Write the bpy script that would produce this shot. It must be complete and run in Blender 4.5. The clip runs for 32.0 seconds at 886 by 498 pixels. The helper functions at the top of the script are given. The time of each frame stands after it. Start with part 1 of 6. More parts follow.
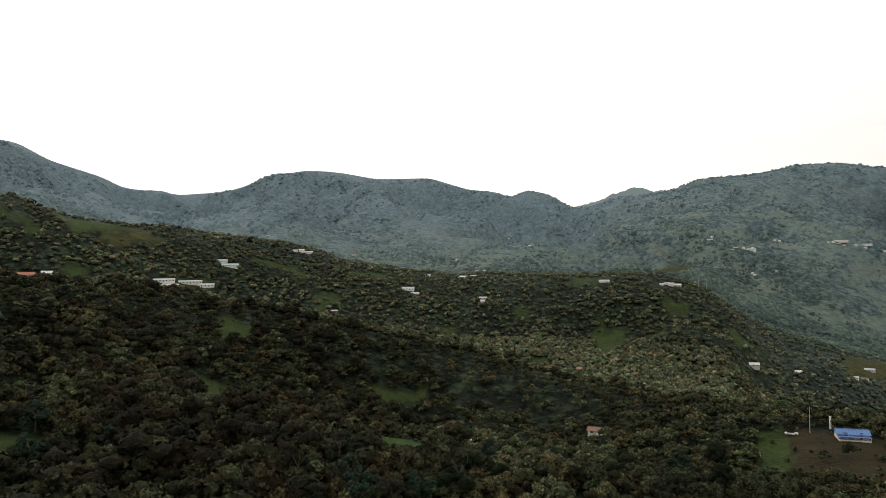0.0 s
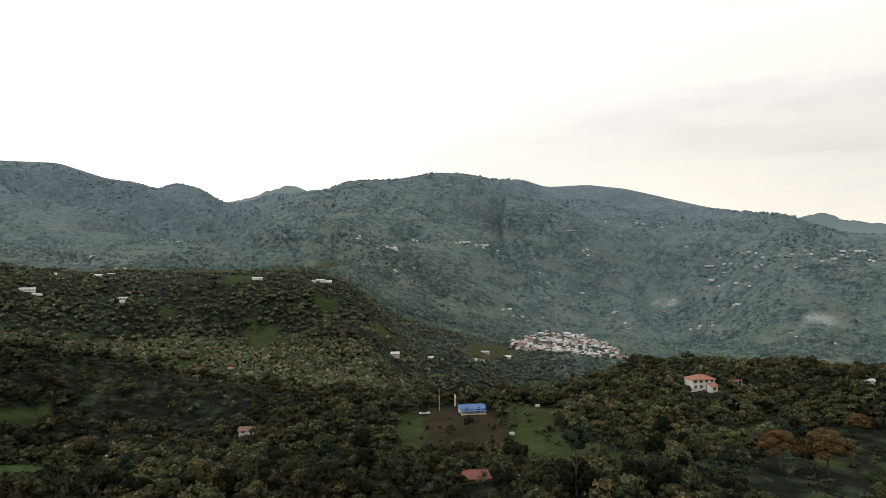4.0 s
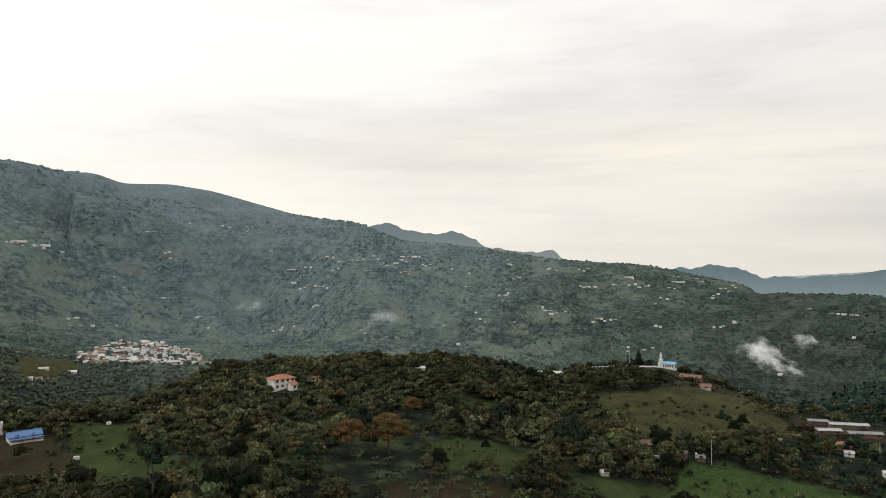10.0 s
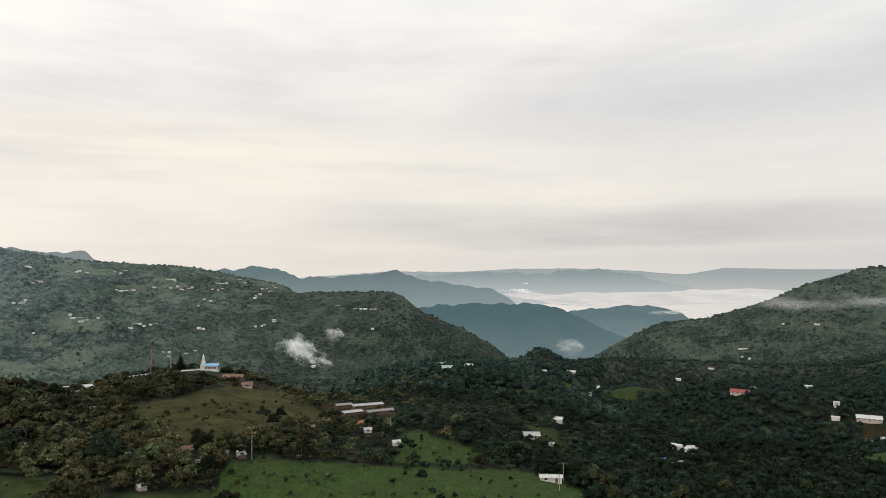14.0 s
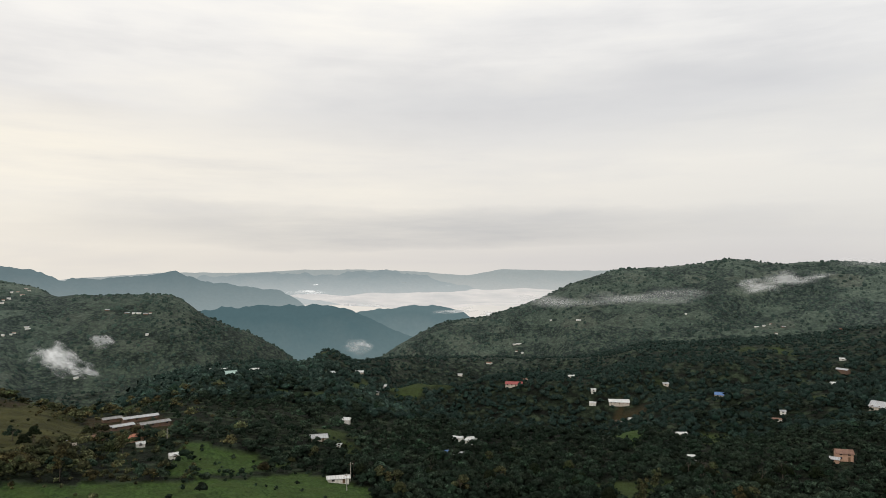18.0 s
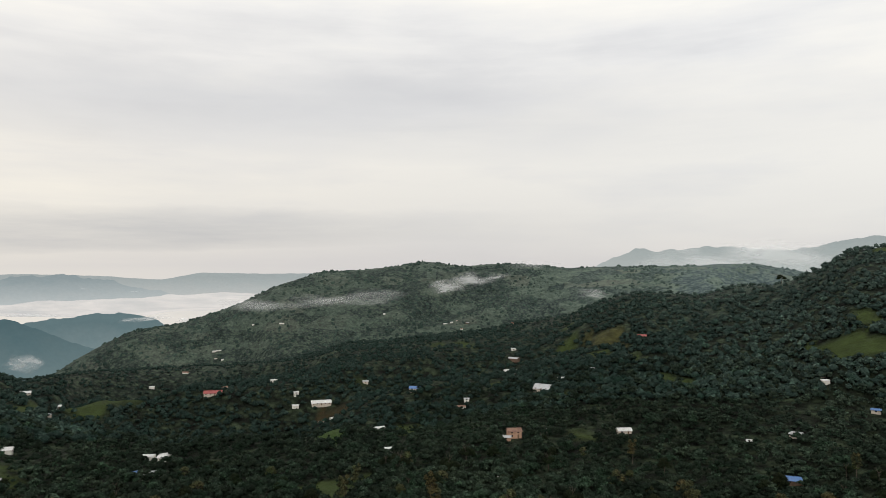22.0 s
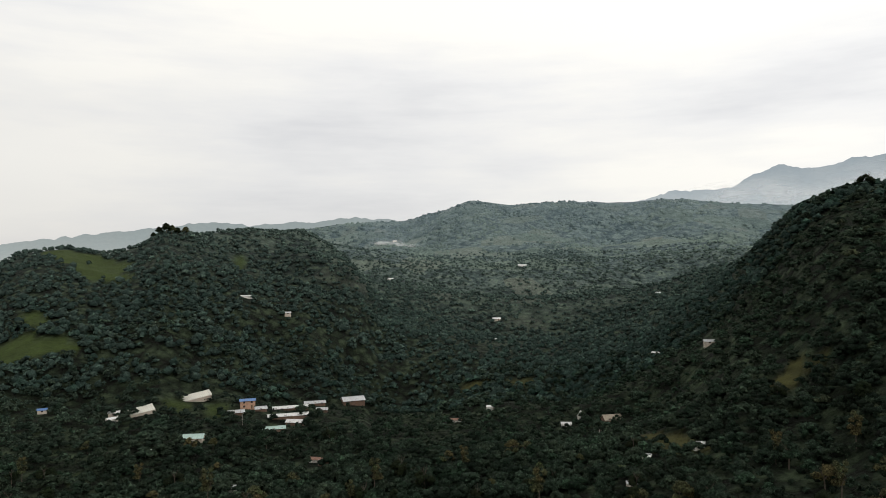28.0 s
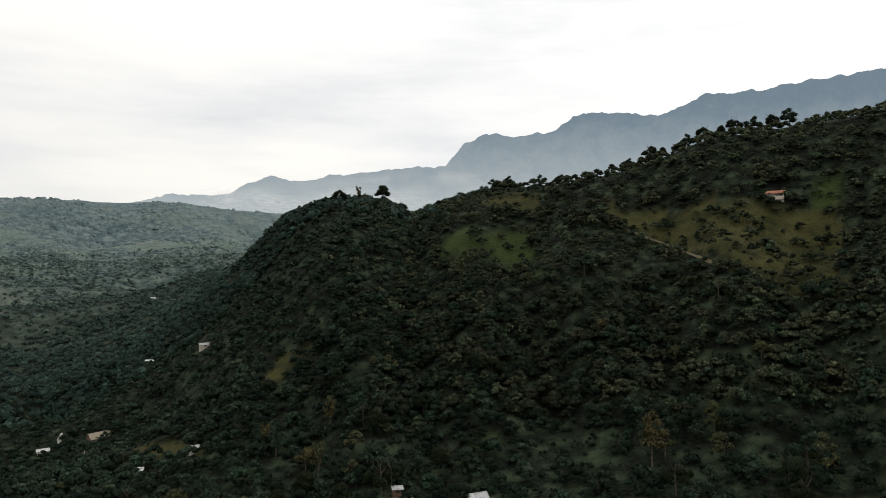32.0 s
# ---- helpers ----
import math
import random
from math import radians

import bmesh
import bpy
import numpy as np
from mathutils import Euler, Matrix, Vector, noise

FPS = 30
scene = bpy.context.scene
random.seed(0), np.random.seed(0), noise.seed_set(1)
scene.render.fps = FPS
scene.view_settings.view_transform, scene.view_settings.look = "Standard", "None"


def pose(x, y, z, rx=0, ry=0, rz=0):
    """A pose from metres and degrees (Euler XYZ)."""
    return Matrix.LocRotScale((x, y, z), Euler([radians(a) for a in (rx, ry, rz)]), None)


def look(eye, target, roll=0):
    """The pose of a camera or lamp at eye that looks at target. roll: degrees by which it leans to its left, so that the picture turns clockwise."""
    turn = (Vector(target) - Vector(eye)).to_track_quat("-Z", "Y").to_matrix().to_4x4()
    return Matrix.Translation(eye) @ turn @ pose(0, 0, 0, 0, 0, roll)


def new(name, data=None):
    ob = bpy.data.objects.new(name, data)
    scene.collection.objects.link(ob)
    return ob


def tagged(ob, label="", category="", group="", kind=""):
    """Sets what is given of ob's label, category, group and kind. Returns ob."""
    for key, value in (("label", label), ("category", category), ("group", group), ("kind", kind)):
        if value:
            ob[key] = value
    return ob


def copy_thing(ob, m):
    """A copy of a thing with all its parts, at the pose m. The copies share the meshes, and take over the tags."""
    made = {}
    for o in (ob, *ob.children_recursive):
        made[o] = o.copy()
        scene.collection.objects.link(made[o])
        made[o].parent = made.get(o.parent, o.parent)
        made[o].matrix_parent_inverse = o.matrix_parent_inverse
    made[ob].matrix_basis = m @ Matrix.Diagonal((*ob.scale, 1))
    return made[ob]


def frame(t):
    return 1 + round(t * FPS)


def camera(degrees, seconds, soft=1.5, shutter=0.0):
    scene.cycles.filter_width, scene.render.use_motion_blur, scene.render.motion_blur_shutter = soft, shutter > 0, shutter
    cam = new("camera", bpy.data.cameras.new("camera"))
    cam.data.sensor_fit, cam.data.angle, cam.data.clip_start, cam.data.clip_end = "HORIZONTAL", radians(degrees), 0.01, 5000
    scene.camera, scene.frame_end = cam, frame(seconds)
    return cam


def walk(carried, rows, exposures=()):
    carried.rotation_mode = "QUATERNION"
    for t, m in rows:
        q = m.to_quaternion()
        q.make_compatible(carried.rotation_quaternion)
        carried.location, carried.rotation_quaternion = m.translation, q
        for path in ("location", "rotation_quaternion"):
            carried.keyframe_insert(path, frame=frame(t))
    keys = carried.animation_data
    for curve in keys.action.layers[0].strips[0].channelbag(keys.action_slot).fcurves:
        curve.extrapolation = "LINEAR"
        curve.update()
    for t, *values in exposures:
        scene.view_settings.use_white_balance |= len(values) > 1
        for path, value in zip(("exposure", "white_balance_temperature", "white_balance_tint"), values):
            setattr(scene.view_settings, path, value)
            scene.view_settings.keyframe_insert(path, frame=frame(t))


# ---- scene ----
# The camera hangs over a hillside and turns; bearings below are clockwise degrees from its first heading (+y).
EYE = 62.0
cam = camera(64.9, 32.0, soft=0.8)
# seconds, pitch, roll, yaw
PATH = [
    (0.0, 1.50, 0.65, -0.00),
    (0.5, 1.40, 0.65, -3.56),
    (1.0, 1.32, 0.66, -7.19),
    (1.5, 1.25, 0.63, -10.71),
    (2.0, 1.14, 0.54, -14.17),
    (2.5, 1.10, 0.57, -17.65),
    (3.0, 1.02, 0.51, -21.09),
    (3.5, 0.99, 0.57, -24.56),
    (5.5, 0.91, 0.42, -37.50),
    (6.0, 0.90, 0.40, -40.64),
    (6.5, 0.89, 0.36, -43.76),
    (7.0, 0.88, 0.33, -46.85),
    (7.5, 0.88, 0.31, -49.70),
    (8.0, 0.89, 0.31, -52.51),
    (8.5, 0.92, 0.30, -54.98),
    (9.0, 0.95, 0.26, -57.28),
    (9.5, 0.99, 0.20, -58.91),
    (10.0, 1.03, 0.19, -61.07),
    (10.5, 1.04, 0.14, -64.26),
    (11.0, 0.88, 0.30, -75.46),
    (11.5, 0.79, 0.34, -83.11),
    (12.0, 0.81, 0.37, -88.09),
    (12.5, 0.85, 0.42, -91.66),
    (13.0, 0.92, 0.32, -93.04),
    (13.5, 0.98, 0.25, -94.73),
    (14.0, 1.02, 0.22, -97.32),
    (14.5, 1.07, 0.20, -100.14),
    (15.0, 1.11, 0.17, -103.01),
    (15.5, 1.01, 0.22, -105.73),
    (17.5, 1.05, -0.11, -111.62),
    (18.0, 1.08, -0.04, -114.50),
    (18.5, 1.14, -0.03, -117.37),
    (19.0, 1.18, -0.00, -120.40),
    (19.5, 1.21, 0.04, -123.19),
    (20.0, 1.22, 0.03, -125.90),
    (20.5, 1.26, -0.04, -128.62),
    (21.0, 1.27, 0.06, -131.48),
    (21.5, 1.29, 0.04, -134.78),
    (22.0, 1.31, 0.09, -138.51),
    (22.5, 1.30, 0.07, -142.43),
    (23.0, 1.29, 0.16, -146.69),
    (23.5, 1.29, 0.20, -152.12),
    (24.0, 1.26, 0.31, -158.65),
    (24.5, 1.19, 0.39, -165.09),
    (25.0, 1.18, 0.38, -170.40),
    (25.5, 1.16, 0.45, -175.13),
    (27.5, 1.11, 0.68, -195.23),
    (28.0, 1.10, 0.68, -200.15),
    (28.5, 1.09, 0.69, -205.09),
    (29.0, 1.08, 0.70, -210.10),
    (29.5, 1.05, 0.71, -215.04),
    (30.0, 1.03, 0.72, -220.02),
    (30.5, 1.01, 0.73, -225.00),
    (31.0, 1.02, 0.67, -229.64),
    (31.5, 1.00, 0.69, -234.76),
    (32.0, 0.96, 0.71, -239.87),
]
walk(cam, [(t, pose(0, 0, EYE, 90 + p, r, y)) for t, p, r, y in PATH],
     exposures=[(0, 0.0), (32, 0.0)])

# ---- sky and light ----
SUN_BEARING, SUN_HEIGHT = 320.0, 24.0


def bearing_vector(bearing, height=0.0):
    b, h = radians(bearing), radians(height)
    return Vector((math.sin(b) * math.cos(h), math.cos(b) * math.cos(h), math.sin(h)))


class Nodes:
    """Short hand for node trees."""

    def __init__(self, tree):
        self.tree = tree
        tree.nodes.clear()

    def add(self, kind, **inputs):
        node = self.tree.nodes.new(kind)
        for key, value in inputs.items():
            slot = node.inputs[int(key[1:])] if key[0] == "i" and key[1:].isdigit() else node.inputs[key.replace("_", " ")]
            if isinstance(value, bpy.types.NodeSocket):
                self.tree.links.new(value, slot)
            else:
                slot.default_value = value
        return node

    def math(self, op, a, b=0.0, clamp=False):
        node = self.add("ShaderNodeMath", i0=a, i1=b)
        node.operation, node.use_clamp = op, clamp
        return node.outputs[0]

    def mix(self, fac, a, b, blend="MIX"):
        node = self.tree.nodes.new("ShaderNodeMix")
        node.data_type, node.blend_type = "RGBA", blend
        for slot, value in ((node.inputs[0], fac), (node.inputs[6], a), (node.inputs[7], b)):
            if isinstance(value, bpy.types.NodeSocket):
                self.tree.links.new(value, slot)
            else:
                slot.default_value = value if not isinstance(value, tuple) else (*value, 1.0)[:4]
        return node.outputs[2]

    def noise(self, vector, scale, detail=3.0, rough=0.55):
        node = self.add("ShaderNodeTexNoise", Vector=vector, Scale=scale, Detail=detail, Roughness=rough)
        return node.outputs[0]

    def ramp(self, fac, *stops):
        node = self.add("ShaderNodeValToRGB", Fac=fac)
        ramp = node.color_ramp
        while len(ramp.elements) < len(stops):
            ramp.elements.new(0.5)
        for e, (p, c) in zip(ramp.elements, stops):
            e.position, e.color = p, (*c, 1.0) if isinstance(c, tuple) else (c, c, c, 1.0)
        return node.outputs[0]

    def link(self, a, b):
        self.tree.links.new(a, b)


def make_world():
    world = bpy.data.worlds.new("overcast_morning")
    world.use_nodes = True
    scene.world = world
    n = Nodes(world.node_tree)
    sky = n.add("ShaderNodeTexSky")
    sky.sky_type, sky.sun_disc = "NISHITA", False
    sky.sun_elevation, sky.sun_rotation = radians(SUN_HEIGHT), radians(SUN_BEARING)
    sky.altitude, sky.air_density, sky.dust_density = 1500.0, 1.0, 3.0
    way = n.add("ShaderNodeTexCoord").outputs["Generated"]
    xyz = n.add("ShaderNodeSeparateXYZ", i0=way)
    # stratus: noise on a flat sheet above, seen in perspective, so that the bands close up at the horizon
    up = n.math("ADD", n.math("ABSOLUTE", xyz.outputs[2]), 0.22)
    flat = n.add("ShaderNodeCombineXYZ", i0=n.math("DIVIDE", xyz.outputs[0], up), i1=n.math("DIVIDE", xyz.outputs[1], up)).outputs[0]
    level_way = n.add("ShaderNodeMapping", Vector=way, Scale=(1.0, 1.0, 4.5)).outputs[0]
    billow = n.noise(level_way, 1.3, 6.0, 0.55)
    streak = n.noise(n.add("ShaderNodeMapping", Vector=way, Scale=(1.0, 1.0, 11.0)).outputs[0], 3.1, 6.0, 0.62)
    puffs = n.noise(flat, 0.7, 5.0, 0.55)
    cover = n.math("ADD", n.math("ADD", n.math("MULTIPLY", billow, 0.66), n.math("MULTIPLY", streak, 0.14)), n.math("MULTIPLY", puffs, 0.2))
    cloud = n.ramp(cover, (0.36, (0.77, 0.775, 0.795)), (0.47, (0.955, 0.95, 0.94)), (0.575, (1.10, 1.075, 1.01)))
    # brighter towards the hidden sun and overhead
    toward = n.add("ShaderNodeVectorMath", i0=way, i1=tuple(bearing_vector(SUN_BEARING, 0.0)))
    toward.operation = "DOT_PRODUCT"
    level = n.math("ADD", n.math("MULTIPLY", toward.outputs["Value"], 0.17), n.math("ADD", n.math("MULTIPLY", n.math("MAXIMUM", xyz.outputs[2], 0.0), 0.55), 0.955))
    tone = n.add("ShaderNodeCombineColor", i0=level, i1=level, i2=level).outputs[0]
    lit = n.mix(1.0, cloud, tone, "MULTIPLY")
    # a peach rim of thinner cloud low in the east
    east = n.add("ShaderNodeVectorMath", i0=way, i1=tuple(bearing_vector(72.0, 0.0)))
    east.operation = "DOT_PRODUCT"
    low = n.math("MULTIPLY", n.math("POWER", n.math("SUBTRACT", 1.0, n.math("ABSOLUTE", xyz.outputs[2])), 2.5), n.math("MAXIMUM", east.outputs["Value"], 0.0))
    lit = n.mix(low, lit, n.mix(1.0, lit, (1.075, 1.015, 0.935), "MULTIPLY"))
    # a grey bank of stratus low over the cloud sea
    bank = n.add("ShaderNodeVectorMath", i0=way, i1=tuple(bearing_vector(138.0, 0.0)))
    bank.operation = "DOT_PRODUCT"
    grey = n.math("MULTIPLY", n.math("POWER", n.math("SUBTRACT", 1.0, n.math("ABSOLUTE", xyz.outputs[2])), 11.0), n.math("POWER", n.math("MAXIMUM", bank.outputs["Value"], 0.0), 2.0))
    lit = n.mix(n.math("MULTIPLY", grey, n.math("ADD", 0.5, n.math("MULTIPLY", streak, 0.6))), lit, (0.69, 0.665, 0.665))
    # a lit gap under the cloud deck over the eastern range, and a slate layer above the far ridges
    def layer(bearing, spread, rise, thick):
        side = n.add("ShaderNodeVectorMath", i0=way, i1=tuple(bearing_vector(bearing, 0.0)))
        side.operation = "DOT_PRODUCT"
        height = n.math("ADD", xyz.outputs[2], n.math("MULTIPLY", n.math("SUBTRACT", billow, 0.5), 0.10))
        near = n.math("SUBTRACT", 1.0, n.math("POWER", n.math("ABSOLUTE", n.math("DIVIDE", n.math("SUBTRACT", height, math.sin(radians(rise))), thick)), 2.0), True)
        return n.math("MULTIPLY", near, n.math("MULTIPLY", n.math("POWER", n.math("MAXIMUM", side.outputs["Value"], 0.0), spread), n.math("ADD", n.math("MULTIPLY", streak, 1.2), -0.05, True)))

    lit = n.mix(n.math("MULTIPLY", layer(78.0, 7.0, 7.5, 0.07), 1.6, True), lit, (1.05, 0.98, 0.85))
    lit = n.mix(layer(113.0, 10.0, 3.4, 0.030), lit, (0.50, 0.50, 0.52))
    lit = n.mix(layer(128.0, 5.0, 12.0, 0.060), lit, (0.70, 0.70, 0.71))
    clear = n.add("ShaderNodeBackground", Color=sky.outputs[0], Strength=0.05)
    deck = n.add("ShaderNodeBackground", Color=lit, Strength=1.0)
    both = n.add("ShaderNodeMixShader", i0=0.9, i1=clear.outputs[0], i2=deck.outputs[0])
    n.link(both.outputs[0], n.add("ShaderNodeOutputWorld").inputs[0])


make_world()
sun = new("sun", bpy.data.lights.new("sun", "SUN"))
sun.data.energy, sun.data.angle, sun.data.color = 0.7, radians(20), (1.0, 0.93, 0.84)
sun.matrix_world = look(bearing_vector(SUN_BEARING, SUN_HEIGHT) * 1000, (0, 0, 0))

# ---- materials ----


def material(name):
    mat = bpy.data.materials.new(name)
    mat.use_nodes = True
    return mat, Nodes(mat.node_tree)


def finish(n, color, roughness=0.9, bump=None, strength=0.3, distance=0.1, specular=0.3, metallic=0.0):
    shader = n.add("ShaderNodeBsdfPrincipled", Base_Color=color, Roughness=roughness, Metallic=metallic)
    shader.inputs["Specular IOR Level"].default_value = specular
    if bump is not None:
        n.link(n.add("ShaderNodeBump", Height=bump, Strength=strength, Distance=distance).outputs[0], shader.inputs["Normal"])
    n.link(shader.outputs[0], n.add("ShaderNodeOutputMaterial").inputs[0])


def place(n):
    return n.add("ShaderNodeNewGeometry").outputs["Position"]


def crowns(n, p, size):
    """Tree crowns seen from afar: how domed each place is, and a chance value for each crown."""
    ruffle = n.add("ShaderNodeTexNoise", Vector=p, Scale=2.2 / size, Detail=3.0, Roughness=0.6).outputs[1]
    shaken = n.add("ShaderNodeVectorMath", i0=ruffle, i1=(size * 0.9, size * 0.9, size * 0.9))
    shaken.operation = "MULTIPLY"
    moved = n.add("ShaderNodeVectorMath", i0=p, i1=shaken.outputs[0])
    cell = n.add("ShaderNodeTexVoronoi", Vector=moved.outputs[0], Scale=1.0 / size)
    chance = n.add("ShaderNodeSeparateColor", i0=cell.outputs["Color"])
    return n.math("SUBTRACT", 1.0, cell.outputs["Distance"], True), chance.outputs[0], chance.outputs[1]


def ground_material():
    mat, n = material("hillside")
    p = place(n)
    patch = n.noise(p, 0.012, 5.0, 0.6)
    clump = n.noise(p, 0.09, 4.0, 0.65)
    grain = n.noise(p, 1.1, 3.0, 0.7)
    bush = n.noise(p, 0.30, 5.0, 0.75)
    cover = n.add("ShaderNodeAttribute")
    cover.attribute_name = "cover"
    parts = n.add("ShaderNodeSeparateColor", i0=cover.outputs["Color"])
    haze_tint = n.add("ShaderNodeAttribute")
    haze_tint.attribute_name = "haze_tint"
    lift = haze_tint.outputs["Fac"]
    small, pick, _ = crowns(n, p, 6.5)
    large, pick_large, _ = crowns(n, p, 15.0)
    # crown shading put into the colour: dome tops lighter, gaps between them darker
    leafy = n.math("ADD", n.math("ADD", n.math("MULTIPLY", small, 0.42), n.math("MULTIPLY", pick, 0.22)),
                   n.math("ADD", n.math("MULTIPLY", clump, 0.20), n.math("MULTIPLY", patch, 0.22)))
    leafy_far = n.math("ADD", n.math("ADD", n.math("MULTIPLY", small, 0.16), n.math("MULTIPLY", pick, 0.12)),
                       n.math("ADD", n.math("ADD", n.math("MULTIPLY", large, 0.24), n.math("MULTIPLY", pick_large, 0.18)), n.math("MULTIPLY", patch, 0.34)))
    # shade under and between the trees painted in as near black
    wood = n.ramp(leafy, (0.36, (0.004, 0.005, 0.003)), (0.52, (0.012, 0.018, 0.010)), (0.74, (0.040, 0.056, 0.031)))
    # haze painted into the colour of the far slopes: lighter, bluer tones
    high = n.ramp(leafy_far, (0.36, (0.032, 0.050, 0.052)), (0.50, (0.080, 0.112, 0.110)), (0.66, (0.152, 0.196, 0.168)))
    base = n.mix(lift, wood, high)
    # small fields and terraces up on the slopes
    fx = n.add("ShaderNodeTexVoronoi", Vector=n.add("ShaderNodeMapping", Vector=p, Scale=(1.0, 1.0, 2.6)).outputs[0], Scale=0.0125)
    plot = n.add("ShaderNodeSeparateColor", i0=fx.outputs["Color"])
    glade = n.noise(p, 0.006, 3.0, 0.6)
    chosen = n.ramp(n.math("ADD", n.math("MULTIPLY", plot.outputs[0], 0.55), n.math("MULTIPLY", glade, 0.75)), (0.70, 0.0), (0.74, 1.0))
    crop = n.ramp(plot.outputs[1], (0.0, (0.100, 0.138, 0.098)), (0.55, (0.150, 0.190, 0.138)), (1.0, (0.178, 0.180, 0.135)))
    crop = n.mix(n.math("MULTIPLY", bush, 0.55), crop, high)
    base = n.mix(n.math("MULTIPLY", chosen, n.math("MULTIPLY", n.math("MINIMUM", lift, 1.0), 0.85)), base, crop)
    # the thickest haze, painted in as pale blue
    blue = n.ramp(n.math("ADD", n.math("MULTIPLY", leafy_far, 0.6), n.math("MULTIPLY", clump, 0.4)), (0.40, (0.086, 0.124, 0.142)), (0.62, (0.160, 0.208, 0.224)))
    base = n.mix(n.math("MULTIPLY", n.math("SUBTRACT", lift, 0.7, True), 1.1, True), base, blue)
    grass = n.ramp(n.math("ADD", n.math("MULTIPLY", clump, 0.5), n.math("MULTIPLY", grain, 0.5)),
                   (0.35, (0.014, 0.023, 0.006)), (0.65, (0.048, 0.070, 0.018)))
    soil = n.ramp(n.math("ADD", n.math("MULTIPLY", clump, 0.5), n.math("MULTIPLY", grain, 0.5)),
                  (0.35, (0.020, 0.013, 0.007)), (0.65, (0.054, 0.033, 0.017)))
    dry = n.ramp(clump, (0.35, (0.024, 0.026, 0.009)), (0.65, (0.062, 0.061, 0.021)))
    color = n.mix(parts.outputs[0], base, grass)
    furrow = n.add("ShaderNodeTexWave", Vector=p, Scale=0.42, Distortion=2.5, Detail=2.0)
    furrow.bands_direction = "Z"
    soil = n.mix(n.math("MULTIPLY", furrow.outputs[0], 0.6), soil, (0.020, 0.030, 0.010))
    color = n.mix(n.math("MULTIPLY", furrow.outputs[0], n.math("MULTIPLY", parts.outputs[0], 0.35)), color, (0.048, 0.066, 0.020))
    color = n.mix(parts.outputs[1], color, soil)
    color = n.mix(parts.outputs[2], color, dry)
    rows = n.add("ShaderNodeTexWave", Vector=p, Scale=0.16, Distortion=14.0)
    rows.bands_direction = "Y"
    lush = n.mix(n.ramp(n.math("ADD", n.math("MULTIPLY", rows.outputs[0], 0.1), n.math("MULTIPLY", bush, 0.85)), (0.36, 0.0), (0.60, 1.0)), (0.016, 0.040, 0.009), (0.060, 0.108, 0.025))
    color = n.mix(cover.outputs["Alpha"], color, n.mix(n.math("ADD", n.math("MULTIPLY", grain, 0.5), n.ramp(clump, (0.42, 0.0), (0.62, 0.5))), lush, grass))
    open_land = n.math("ADD", n.math("ADD", parts.outputs[0], parts.outputs[1]), n.math("ADD", parts.outputs[2], cover.outputs["Alpha"]), True)
    tops = n.math("MULTIPLY", n.math("SUBTRACT", 1.0, open_land), n.math("ADD", n.math("MULTIPLY", small, 1.5), n.math("MULTIPLY", large, 1.0)))
    relief = n.math("ADD", tops, n.math("ADD", n.math("MULTIPLY", clump, 1.4), n.math("ADD", n.math("MULTIPLY", bush, 0.9), n.math("MULTIPLY", grain, 0.4))))
    finish(n, color, 0.95, relief, 0.9, 2.2, 0.1)
    return mat


def leaf_material(name, dark, light, warmth=0.25):
    mat, n = material(name)
    p = place(n)
    tint = n.add("ShaderNodeAttribute")
    tint.attribute_name = "tint"
    haze_tint = n.add("ShaderNodeAttribute")
    haze_tint.attribute_name = "haze_tint"
    patch = n.noise(p, 0.35, 3.0, 0.6)
    sprays = n.noise(p, 1.3, 4.0, 0.7)
    # the shade of gaps between sprays goes into the tone as noise
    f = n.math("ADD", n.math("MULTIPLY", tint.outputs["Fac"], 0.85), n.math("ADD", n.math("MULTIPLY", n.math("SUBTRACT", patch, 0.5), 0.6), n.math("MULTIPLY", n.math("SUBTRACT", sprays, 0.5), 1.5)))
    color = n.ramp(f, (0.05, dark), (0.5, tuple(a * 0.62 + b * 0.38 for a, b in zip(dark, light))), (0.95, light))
    kind = n.noise(p, 0.10, 2.0, 0.5)
    color = n.mix(n.ramp(kind, (0.50, 0.0), (0.60, warmth)), color, n.mix(1.0, color, (1.40, 0.98, 0.85), "MULTIPLY"))
    color = n.mix(n.ramp(kind, (0.36, 0.8), (0.44, 0.0)), color, n.mix(1.0, color, (0.90, 1.08, 0.95), "MULTIPLY"))
    # haze painted into the leaves of far woods, bluest farthest off
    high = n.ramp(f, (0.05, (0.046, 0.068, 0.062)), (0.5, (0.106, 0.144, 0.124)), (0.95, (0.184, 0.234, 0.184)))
    high = n.mix(n.math("MULTIPLY", n.math("SUBTRACT", haze_tint.outputs["Fac"], 0.7, True), 1.1, True), high, n.ramp(f, (0.05, (0.088, 0.126, 0.144)), (0.95, (0.164, 0.212, 0.224))))
    color = n.mix(n.math("MINIMUM", haze_tint.outputs["Fac"], 1.0), color, high)
    shader = n.add("ShaderNodeBsdfPrincipled", Base_Color=color, Roughness=0.8)
    shader.inputs["Specular IOR Level"].default_value = 0.04
    n.link(n.add("ShaderNodeBump", Height=sprays, Strength=0.8, Distance=1.2).outputs[0], shader.inputs["Normal"])
    n.link(shader.outputs[0], n.add("ShaderNodeOutputMaterial").inputs[0])
    return mat


GROUND = ground_material()
LEAF = leaf_material("green_leaves", (0.006, 0.011, 0.007), (0.062, 0.098, 0.065))
WARM_LEAF = leaf_material("browned_green_leaves", (0.013, 0.015, 0.008), (0.172, 0.186, 0.090), 0.6)
LEAF_FAR = leaf_material("leaves_of_far_woods", (0.011, 0.022, 0.018), (0.070, 0.116, 0.094))
